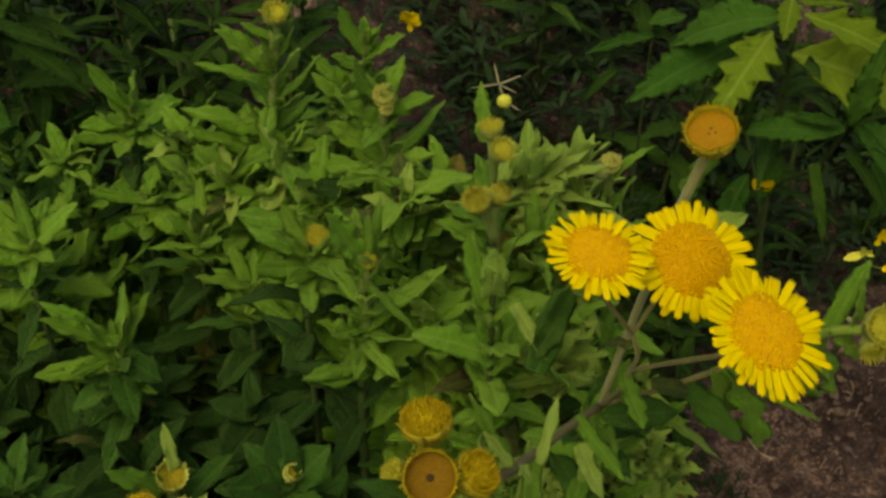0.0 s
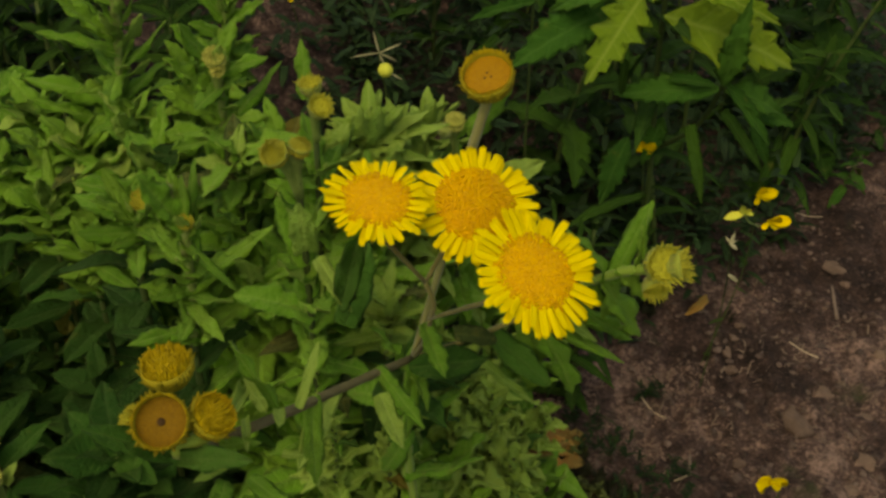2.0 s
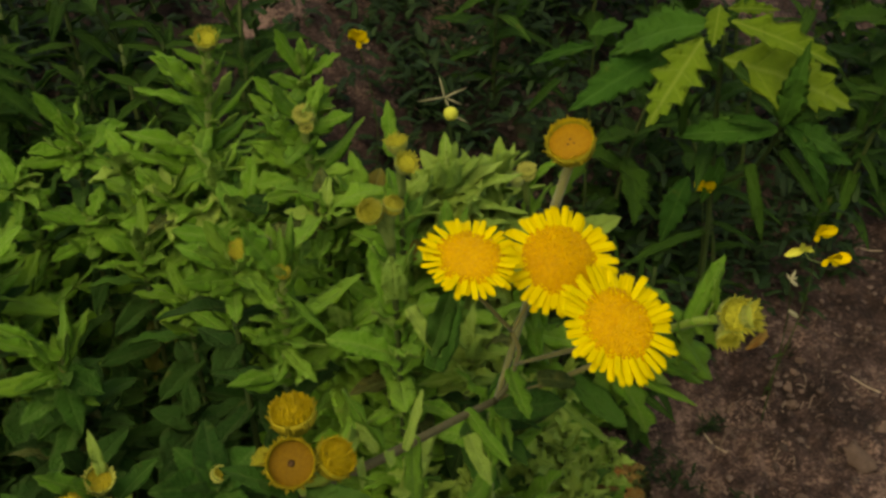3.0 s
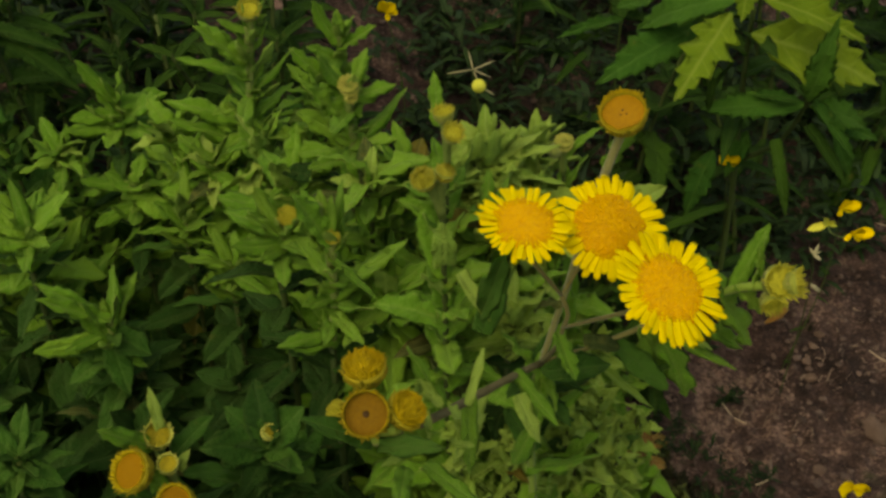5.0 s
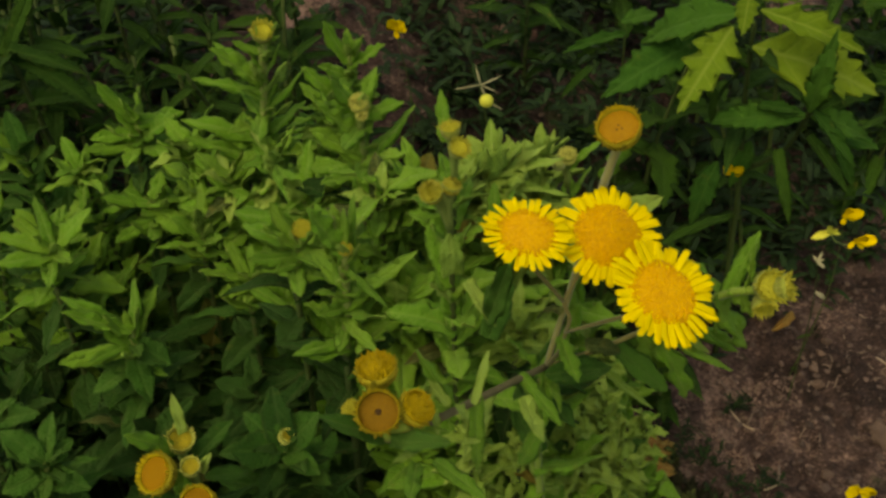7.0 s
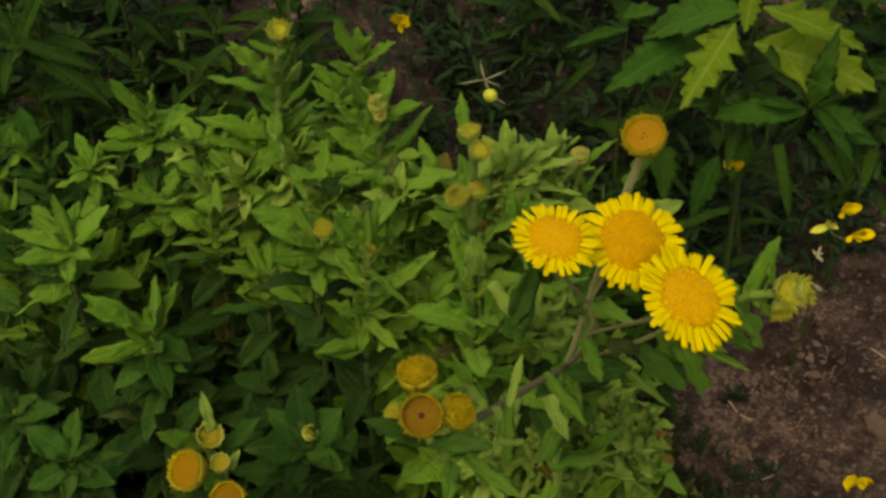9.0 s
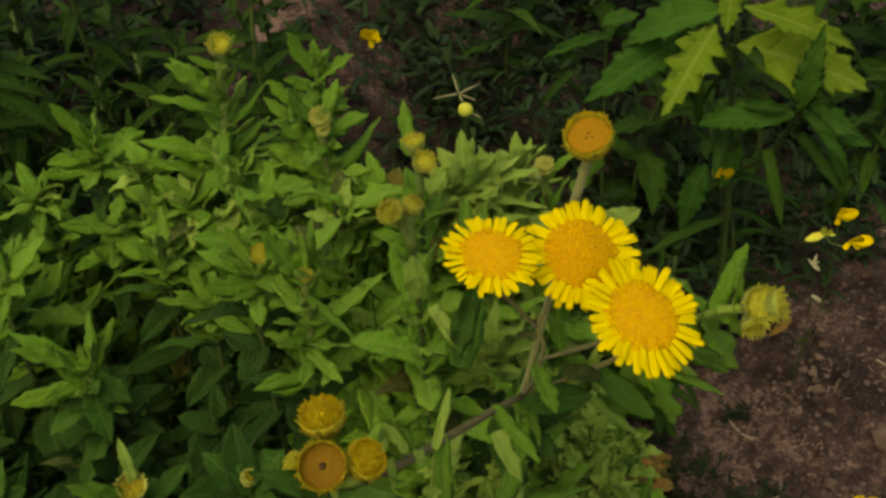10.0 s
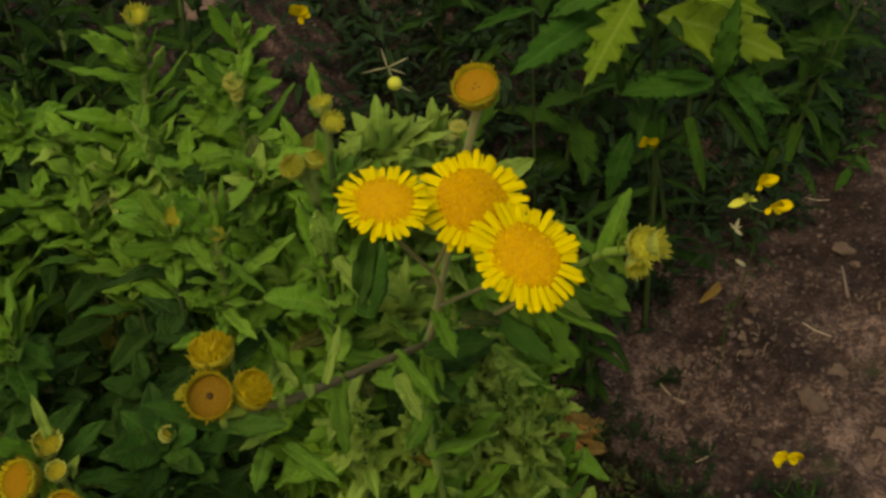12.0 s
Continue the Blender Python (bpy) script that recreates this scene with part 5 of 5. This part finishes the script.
    return p


# the toothed-leaved plant at the back of the clump
def toothed_plant(node, root_xy, ends, seed):
    root = (*root_xy, rise(*root_xy) - 0.004)
    p = thing("toothed_weed", root, "dark green weed with long saw-toothed leaves", "plant", "weeds")
    line = stalk(p, [root, Vector(root).lerp(Vector(node), 0.5) + Vector((0.006, 0.004, 0)), node], 0.0018, 0.0011, SHADY_STEM)
    for k, (t, face, w) in enumerate(ends):
        leaf_to(p, saw_leaves[k % 3], node, t, face, w)
    leafy(p, line, 0.3, 0.95, 8, 0.045, random.Random(seed), saw_leaves, (0, 35), 0.2)


toothed_plant((-0.175, 0.373, 0.268), (-0.180, 0.385), [((-0.162, 0.386, 0.291), (0.3, -0.8, 0.5), 0.9), ((-0.142, 0.361, 0.268), (0, -0.5, 0.9), 0.85), ((-0.136, 0.353, 0.258), (0.1, -0.5, 0.9), 0.9),
              ((-0.190, 0.367, 0.245), (-0.3, -0.8, 0.5), 0.9), ((-0.205, 0.372, 0.288), (0.2, -0.5, 0.9), 0.9), ((-0.181, 0.353, 0.262), (-0.2, -0.6, 0.8), 1.0), ((-0.195, 0.385, 0.300), (0.2, -0.6, 0.8), 0.9)], 1)
toothed_plant((-0.215, 0.405, 0.275), (-0.22, 0.41), [((-0.195, 0.400, 0.290), (0, -0.6, 0.8), 0.9), ((-0.245, 0.395, 0.275), (0, -0.6, 0.8), 0.9), ((-0.210, 0.380, 0.268), (0, -0.6, 0.8), 0.75)], 2)
toothed_plant((-0.235, 0.350, 0.245), (-0.24, 0.36), [((-0.215, 0.340, 0.250), (0, -0.6, 0.8), 0.9), ((-0.260, 0.345, 0.250), (0, -0.6, 0.8), 0.9), ((-0.230, 0.330, 0.238), (0, -0.6, 0.8), 0.75)], 3)

weeds = random.Random(21)
# darker leafy stems behind the clump
for k in range(30):
    x, y = weeds.uniform(-0.30, -0.07), weeds.uniform(0.38, 0.56)
    leafy_weed((x, y), 0.285 - rise(x, y) + weeds.uniform(-0.07, 0.01), 17, 0.036, saw_leaves if k % 3 == 0 else dark_leaves, 1000 + k, "dark leafy weed growing behind the fleabane clump", stems=1, spread=(0, 45))
for at in ((0.085, 0.395), (0.110, 0.405), (0.125, 0.385), (0.100, 0.425)):
    leafy_weed(at, 0.115, 16, 0.026, dark_leaves, 1150 + round(at[0] * 1000), "green leafy weed in the shade behind the flowers", stems=2, spread=(0, 45))
for at in ((-0.088, 0.365), (-0.106, 0.385), (-0.125, 0.400)):
    leafy_weed(at, 0.262 - rise(*at), 20, 0.026, mid_leaves + dark_leaves[:2], 1100 + round(at[1] * 1000), "green leafy weed beside the tall fleabane stem", stems=2, spread=(0, 45))
# taller weeds past the broad-leaved plant
for k in range(34):
    x, y = weeds.uniform(0.06, 0.50), weeds.uniform(0.48, 0.80)
    if x > 0.26 + (y - 0.5) * 0.9:
        continue
    tall, size = weeds.uniform(0.12, 0.25), weeds.uniform(0.035, 0.055)
    if x < 0.105 and y < 0.60:
        continue
    leafy_weed((x, y), tall, 16, size, weed_broad if k % 2 else dark_leaves, 1200 + k, "dark green leafy weed in deep shade", stems=1)

leafy_weed((0.352, 0.580), 0.040, 9, 0.022, mid_leaves[1:] + old_shaded_leaves[:1], 1301, "small drooping weed at the edge of bare soil", spread=(-20, 30), thick=0.0008)
leafy_weed((0.395, 0.640), 0.050, 9, 0.024, shade_dull_leaves + old_shaded_leaves[:1], 1302, "small drooping weed at the edge of bare soil", spread=(-20, 30), thick=0.0008)


def grass_tuft(at, count, length, seed):
    rng = random.Random(seed)
    root = (at[0], at[1], rise(*at) - 0.002)
    p = thing("grass_tuft", root, "small tuft of thin green grass on soil", "grass")
    for _ in range(count):
        w, e = rng.uniform(0, 6.28), radians(rng.uniform(15, 70))
        d = Vector((math.cos(w) * math.cos(e), math.sin(w) * math.cos(e), math.sin(e)))
        ln = length * rng.uniform(0.5, 1.1)
        part("blade", blade, p, aim((rng.uniform(-0.006, 0.006), rng.uniform(-0.004, 0.004), 0), d, (-d.x, -d.y, 1), ln, ln * 0.55))


blade = leaf_mesh("grass_blade", MID, NARROW, nu=8, nv=1, droop=0.35, fold=0.5, wave=0.0, seed=141)
grass_tuft((0.216, 0.291), 34, 0.022, 61)
grass_tuft((0.196, 0.287), 16, 0.018, 62)


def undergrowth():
    """Seedlings and small weeds on the soil, their green darkened for the shade there."""
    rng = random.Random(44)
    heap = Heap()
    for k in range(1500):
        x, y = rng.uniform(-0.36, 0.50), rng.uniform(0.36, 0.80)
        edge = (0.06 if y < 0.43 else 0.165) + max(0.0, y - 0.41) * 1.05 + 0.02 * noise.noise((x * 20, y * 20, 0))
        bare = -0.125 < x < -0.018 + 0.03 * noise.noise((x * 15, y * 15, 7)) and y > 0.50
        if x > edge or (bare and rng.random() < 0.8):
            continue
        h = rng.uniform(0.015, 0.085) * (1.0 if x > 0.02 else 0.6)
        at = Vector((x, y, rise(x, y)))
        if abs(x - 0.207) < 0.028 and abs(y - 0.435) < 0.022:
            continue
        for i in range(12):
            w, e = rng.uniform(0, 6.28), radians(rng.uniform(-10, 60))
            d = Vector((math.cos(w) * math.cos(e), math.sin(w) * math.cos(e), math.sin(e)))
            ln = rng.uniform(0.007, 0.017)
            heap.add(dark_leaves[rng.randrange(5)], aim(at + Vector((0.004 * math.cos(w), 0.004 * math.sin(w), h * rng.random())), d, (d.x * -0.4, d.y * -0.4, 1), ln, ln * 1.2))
    heap.done("undergrowth", MASS, "dense seedlings coloured near black for shaded soil", "undergrowth")


undergrowth()


# ---- small yellow pea flowers ----
wing = leaf_mesh("petal", PEA, [(0, 0.10), (0.2, 0.26), (0.5, 0.40), (0.8, 0.36), (0.95, 0.2), (1, 0.06)], nu=8, nv=2, droop=-0.25, fold=0.35, wave=0.2, waves=1.0, seed=95)
pale_wing = leaf_mesh("petal", LEMON, [(0, 0.10), (0.2, 0.2), (0.5, 0.28), (0.8, 0.2), (1, 0.04)], nu=8, nv=2, droop=-0.2, fold=0.5, wave=0.2, waves=1.0, seed=96)


def pea_flower(blooms, root_xy, seed, label="small bright yellow pea flower on a thin stem"):
    """A thin stem that carries one or more blooms, each of an upright petal and two wings."""
    rng = random.Random(seed)
    root = (*root_xy, rise(*root_xy) - 0.003)
    p = thing("pea_flower", root, label, "flower", "small yellow flowers")
    b, top = Vector(root), Vector(blooms[0][0])
    line = stalk(p, [root, b.lerp(top, 0.5) + Vector((0.008, 0.004, 0.006)), top - Vector((0, 0, 0.002))], 0.0004, 0.0003, SHADY_STEM, 10)
    if top.z > 0.1:
        leafy(p, line, 0.1, 0.7, 5, 0.010, rng, dark_leaves, (0, 40), 0.3)
    for k, (at, turn, me) in enumerate(blooms):
        c = Vector(at)
        if k:
            stalk(p, [line[-3], line[-3].lerp(c, 0.5) - Vector((0, 0, 0.002)), c], 0.0004, 0.0004, STEM, 4, "stalk")
        grow = 1.3 if top.z < 0.1 else 1.0
        for w, ln in ((turn - 0.62, 0.0105), (turn + 0.62, 0.0098), (turn + 1.7, 0.0055), (turn + 3.0, 0.0048)):
            d = Vector((math.sin(w), -0.25 * math.cos(w) - 0.15 + rng.uniform(-0.1, 0.1), math.cos(w)))
            part("petal", me, p, aim(c - b, d, (0.3 * math.sin(w), -0.8, 0.6), ln * grow, ln * grow * 0.8))


pea_flower([((-0.017, 0.491, 0.213), 0.1, wing)], (-0.02, 0.50), 1)
pea_flower([((0.160, 0.434, 0.150), -0.2, wing)], (0.160, 0.450), 2)
pea_flower([((0.2135, 0.406, 0.140), 0.3, wing), ((0.2170, 0.395, 0.132), 0.7, wing), ((0.2060, 0.402, 0.133), -1.2, pale_wing)], (0.212, 0.425), 3, "cluster of small yellow pea flowers on thin stems")
pea_flower([((0.203, 0.296, 0.056), -0.5, wing)], (0.207, 0.302), 4)


# ---- a small daisy bud with spreading bracts ----
def star_bud():
    root = (0.034, 0.452, rise(0.034, 0.452) - 0.003)
    p = thing("star_bud", root, "small pale yellow bud with thin spreading bracts", "flower")
    at, hub = Vector((0.0297, 0.443, 0.1945)), Vector((0.0268, 0.445, 0.2028))
    stalk(p, [root, (0.036, 0.452, 0.12), hub], 0.0007, 0.0005, SHADY_STEM)
    b = Vector(root)
    lemon = lathe("bud_ball", [(0.1, -0.9), (0.6, -0.75), (0.95, -0.2), (0.95, 0.25), (0.6, 0.75), (0.1, 0.9)], LEMON, 14)
    part("bud_ball", lemon, p, head_pose(at - b, (0.1, -0.5, 0.8), 0.0038))
    sliver = leaf_mesh("bract", WHITE, NARROW, nu=6, nv=1, droop=0.1, fold=0.5, wave=0.1, seed=97)
    for foot, dx, dy, dz, ln in ((hub, -0.98, 0.1, -0.2, 0.0150), (hub, -0.22, 0.2, 0.97, 0.0110), (hub, 0.93, 0.1, 0.35, 0.0125), (hub, 0.9, -0.1, -0.42, 0.0105), (at, 0.85, -0.2, -0.45, 0.0100), (hub, 0.3, -0.2, -0.7, 0.0070)):
        part("bract", sliver, p, aim(foot - b, (dx, dy, dz), (0, -0.8, 0.5), ln, 0.0055))


star_bud()


# ---- a withered flower, a dead leaf, dry twigs ----
def withered_flower():
    root = (0.206, 0.405, rise(0.206, 0.405) - 0.003)
    p = thing("withered_flower", root, "withered whitish flower on a thin dry stem", "flower")
    b = Vector(root)
    top = Vector((0.191, 0.376, 0.135))
    stalk(p, [root, (0.207, 0.404, 0.06), (0.199, 0.388, 0.105), top], 0.0004, 0.0003, SHADY_STEM)
    rag = leaf_mesh("faded_petal", WHITE, NARROW, nu=6, nv=1, droop=0.4, fold=0.6, wave=0.2, seed=98)
    for dx, dy, dz, ln in ((-0.5, 0, 0.9, 0.004), (0.3, -0.1, 0.9, 0.006), (0.7, -0.3, -0.5, 0.0065), (0.4, -0.2, 0.3, 0.004)):
        part("faded_petal", rag, p, aim(top - b, (dx, dy, dz), (0, -0.8, 0.4), ln, ln * 1.6))
    part("faded_petal", rag, p, aim(Vector((0.199, 0.388, 0.105)) - b, (0.8, -0.2, -0.6), (0, -0.8, 0.4), 0.010, 0.013))


withered_flower()


def dead(at, ahead, face, length, width, label):
    ob = new("dead_leaf", dead_leaf)
    ob.matrix_world = aim(at, ahead, face, length, width)
    tagged(ob, label, "leaf", "dead leaves")


dead((0.208, 0.455, rise(0.208, 0.455) + 0.004), (0.85, 0.45, 0.35), (-0.2, -0.8, 0.6), 0.026, 0.013, "curled dry orange-brown leaf on the soil")
dead((0.100, 0.350, rise(0.100, 0.350) + 0.010), (0.9, 0.15, 0.1), (0.0, -0.5, 0.9), 0.028, 0.030, "dry orange-brown leaf under the fleabane")
dead((0.096, 0.338, rise(0.096, 0.338) + 0.010), (0.6, -0.5, 0.15), (0.1, -0.4, 0.9), 0.024, 0.026, "dry orange-brown leaf under the fleabane")
dead((0.085, 0.356, rise(0.085, 0.356) + 0.012), (0.3, 0.6, 0.2), (0.1, -0.4, 0.9), 0.022, 0.024, "dry orange-brown leaf under the fleabane")
dead((0.345, 0.460, rise(0.345, 0.460) + 0.003), (0.5, 0.8, 0.1), (0.1, -0.3, 0.9), 0.018, 0.012, "small dry brown leaf on the soil")

dead((0.107, 0.352, rise(0.107, 0.352) + 0.006), (0.8, -0.3, 0.15), (0.1, -0.5, 0.9), 0.020, 0.022, "dry orange-brown leaf under the fleabane")
dead((0.112, 0.338, rise(0.112, 0.338) + 0.004), (0.9, 0.2, 0.1), (-0.1, -0.5, 0.9), 0.018, 0.016, "dry dark brown leaf lying on soil")

dead((0.118, 0.352, rise(0.118, 0.352) + 0.003), (0.7, 0.5, 0.25), (-0.2, -0.6, 0.8), 0.017, 0.019, "curled dry orange-brown leaf on the soil")
dead((0.100, 0.318, rise(0.100, 0.318) + 0.004), (0.4, -0.8, 0.2), (0.0, -0.5, 0.9), 0.014, 0.016, "curled dry orange-brown leaf on the soil")

litter = random.Random(31)
for k in range(14):
    x, y = litter.uniform(0.12, 0.42), litter.uniform(0.26, 0.62)
    w, ln = litter.uniform(0, 6.28), litter.uniform(0.006, 0.018)
    q = [Vector((x + math.cos(w) * ln * s, y + math.sin(w) * ln * s, rise(x + math.cos(w) * ln * s, y + math.sin(w) * ln * s) + 0.0012 + 0.002 * s)) for s in (0, 0.5, 1)]
    ob = new("dry_twig", tube("dry_twig", [v - q[0] for v in bend(q, 6)], 0.0006, 0.0004, STRAW, 5))
    ob.location = q[0]
    tagged(ob, "thin dry straw-coloured twig lying on soil", "twig", "dry twigs")
for a, b in (((0.303, 0.452, 0.0), (0.306, 0.474, 0.006)), ((0.1815, 0.336, 0.0), (0.1850, 0.349, 0.003)), ((-0.050, 0.535, 0.0), (-0.047, 0.527, 0.06)), ((-0.09, 0.56, 0.0), (-0.086, 0.552, 0.05))):
    q = [Vector((a[0], a[1], rise(a[0], a[1]) + 0.002 + a[2])), Vector((b[0], b[1], rise(b[0], b[1]) + 0.003 + b[2]))]
    ob = new("dry_twig", tube("dry_twig", bend([v - q[0] for v in q], 6), 0.0013, 0.0007, SCRAP, 6))
    ob.location = q[0]
    tagged(ob, "pale dry twig standing on the soil", "twig", "dry twigs")


# ---- stones, crumbs and moss ----
def pebble_mesh(seed, mat=STONE):
    bm = bmesh.new()
    bmesh.ops.create_icosphere(bm, subdivisions=3, radius=1.0)
    for v in bm.verts:
        d = 1 + 0.45 * noise.noise(v.co * 1.3 + Vector((seed * 7.0, 0, 0))) + 0.22 * noise.noise(v.co * 3.2 + Vector((0, seed * 5.0, 0))) + 0.08 * noise.noise(v.co * 8.0)
        v.co = Vector((v.co.x * d, v.co.y * d * 0.85, v.co.z * d * 0.5))
    me = bpy.data.meshes.new("stone")
    bm.to_mesh(me)
    bm.free()
    me.materials.append(mat)
    me.polygons.foreach_set("use_smooth", [True] * len(me.polygons))
    return me


pebbles = [pebble_mesh(k) for k in range(6)]
for x, y, s, k in ((0.249, 0.366, 0.0100, 0), (0.280, 0.342, 0.009, 1), (0.264, 0.324, 0.0055, 2), (0.259, 0.291, 0.0085, 3), (0.275, 0.394, 0.007, 4), (0.291, 0.373, 0.007, 5), (0.210, 0.343, 0.0045, 2), (0.322, 0.505, 0.009, 3)):
    ob = new("stone", pebbles[k])
    ob.matrix_world = Matrix.Translation((x, y, rise(x, y) + s * 0.05)) @ pose(0, 0, 0, 8, -5, 24 + 17 * k) @ Matrix.Diagonal((s * 0.68, s * 1.0, s * 0.7, 1))
    tagged(ob, "small flat pinkish-brown stone sunk in soil", "stone", "stones")
for k in range(60):
    x, y, s = litter.uniform(0.10, 0.46), litter.uniform(0.24, 0.70), litter.uniform(0.0014, 0.0045)
    ob = new("stone", pebbles[k % 6])
    ob.matrix_world = Matrix.Translation((x, y, rise(x, y) + s * 0.1)) @ pose(0, 0, 0, litter.uniform(-20, 20), litter.uniform(-20, 20), litter.uniform(0, 360)) @ Matrix.Diagonal((s, s, s * litter.uniform(0.8, 1.5), 1))
    tagged(ob, "little brown pebble lying on the soil", "stone", "stones")


def crumbs(name, count, seed, across, along, mat, label):
    """Soil crumbs too many to count."""
    rng = random.Random(seed)
    verts, faces = [], []
    ico = bmesh.new()
    bmesh.ops.create_icosphere(ico, subdivisions=1, radius=1.0)
    base = [v.co.copy() for v in ico.verts]
    tris = [tuple(v.index for v in f.verts) for f in ico.faces]
    ico.free()
    for _ in range(count):
        x, y = rng.uniform(*across), rng.uniform(*along)
        if mat is PALE_CRUMB and noise.noise((x * 45, y * 45, 6.0)) < 0.05:
            continue
        s = 0.0004 + (0.0013 if mat is PALE_CRUMB else 0.0022) * rng.random() ** 4
        n0, z = len(verts), rise(x, y) + s * 0.2
        sq = [rng.uniform(0.6, 1.3) for _ in range(3)]
        for c in base:
            j = 1 + rng.uniform(-0.25, 0.25)
            verts.append((x + c.x * s * sq[0] * j, y + c.y * s * sq[1] * j, z + c.z * s * sq[2] * 0.8 * j))
        faces += [tuple(n0 + i for i in t) for t in tris]
    ob = new(name, mesh_object(name, verts, faces, mat, False))
    tagged(ob, label, "soil", kind="stuff")


crumbs("soil_crumbs", 13000, 5, (-0.1, 0.5), (0.22, 0.85), CRUMB, "loose crumbs of brown soil and grit")
crumbs("dry_crumbs", 3000, 6, (0.105, 0.215), (0.352, 0.425), PALE_CRUMB, "pale dry crumbs of crusted soil")


def moss(count, seed):
    """Tiny green tufts on the soil."""
    rng = random.Random(seed)
    verts, faces = [], []
    for _ in range(count):
        x, y = rng.uniform(0.02, 0.24), rng.uniform(0.22, 0.60)
        f = noise.noise((x * 16, y * 16, 2.0)) + (0.40 if x < 0.115 + (0.36 - y) * 1.1 + 0.02 * noise.noise((x * 40, y * 40, 1.0)) and y < 0.37 else -0.7 if y < 0.46 else 0.0)
        if f < 0.12:
            continue
        z = rise(x, y) - 0.001
        for _ in range(5):
            w, h, o = rng.uniform(0, 6.28), rng.uniform(0.002, 0.007), rng.uniform(0.1, 0.9)
            d = Vector((math.cos(w), math.sin(w), 0))
            s = Vector((-math.sin(w), math.cos(w), 0)) * rng.uniform(0.0003, 0.0007)
            p = Vector((x, y, z)) + d * 0.001
            n0 = len(verts)
            q = p + d * h * o * 0.5 + Vector((0, 0, h * 0.6))
            verts += [p - s, p + s, q + s * 1.4, q - s * 1.4, p + d * h * o + Vector((0, 0, h))]
            faces += [(n0, n0 + 1, n0 + 2, n0 + 3), (n0 + 3, n0 + 2, n0 + 4)]
    ob = new("moss", mesh_object("moss", verts, faces, MOSS))
    tagged(ob, "tufts of dark green moss and seedlings on soil", "moss", kind="stuff")


moss(15000, 9)


def scraps(count, seed):
    """Short dry fibres and crumbled leaf that lie among the crumbs."""
    rng = random.Random(seed)
    verts, faces = [], []
    while len(faces) < count * 4:
        x, y = rng.uniform(0.08, 0.36), rng.uniform(0.24, 0.52)
        if noise.noise((x * 22, y * 22, 5.0)) < 0.02:
            continue
        w, ln, wd = rng.uniform(0, 6.28), rng.uniform(0.002, 0.008), rng.uniform(0.0002, 0.0006)
        n0 = len(verts)
        for u in (0, 0.5, 1):
            px, py = x + math.cos(w) * ln * u, y + math.sin(w + 0.6 * u) * ln * u
            pz = rise(px, py) + 0.0006 + 0.0012 * rng.random()
            sx, sy = -math.sin(w) * wd, math.cos(w) * wd
            verts += [(px - sx, py - sy, pz), (px + sx, py + sy, pz), (px, py, pz + wd)]
        for k in (0, 3):
            faces += [(n0 + k, n0 + k + 2, n0 + k + 5, n0 + k + 3), (n0 + k + 2, n0 + k + 1, n0 + k + 4, n0 + k + 5)]
    ob = new("plant_scraps", mesh_object("plant_scraps", verts, faces, SCRAP, False))
    tagged(ob, "scattered dry fibres and crumbled leaf on soil", "litter", kind="stuff")


scraps(420, 12)


def sprouts(name, spots, mat, label, seed, tall, narrow):
    """Low tufts of many tiny leaves on the soil."""
    rng = random.Random(seed)
    heap = Heap()
    for x, y, reach, count in spots:
        for _ in range(count):
            w, r = rng.uniform(0, 6.28), reach * rng.random() ** 0.6
            px, py = x + r * math.cos(w), y + 0.7 * r * math.sin(w)
            h = rng.uniform(0.3, 1.0) * tall
            for i in range(6):
                a, e = rng.uniform(0, 6.28), radians(rng.uniform(5, 70))
                d = Vector((math.cos(a) * math.cos(e), math.sin(a) * math.cos(e), math.sin(e)))
                ln = rng.uniform(0.5, 1.0) * tall * 0.45
                heap.add(tiny, aim(Vector((px, py, rise(px, py) - 0.001 + h * rng.random() ** 0.5)), d, (-d.x, -d.y, 1), ln, ln * narrow))
    heap.done(name, mat, label, "seedlings")


tiny = leaf_mesh("tiny_leaf", SPROUT, [(0, 0.08), (0.3, 0.2), (0.6, 0.26), (0.85, 0.18), (1, 0.03)], nu=4, nv=1, droop=0.2, fold=0.3, wave=0.0, seed=140)
sprouts("seedlings", [(0.107, 0.312, 0.018, 12), (0.130, 0.304, 0.020, 13), (0.126, 0.326, 0.014, 10), (0.145, 0.318, 0.015, 8), (0.165, 0.300, 0.018, 7), (0.122, 0.350, 0.012, 9)], SPROUT, "pale green fleshy seedlings on the soil", 3, 0.011, 1.2)
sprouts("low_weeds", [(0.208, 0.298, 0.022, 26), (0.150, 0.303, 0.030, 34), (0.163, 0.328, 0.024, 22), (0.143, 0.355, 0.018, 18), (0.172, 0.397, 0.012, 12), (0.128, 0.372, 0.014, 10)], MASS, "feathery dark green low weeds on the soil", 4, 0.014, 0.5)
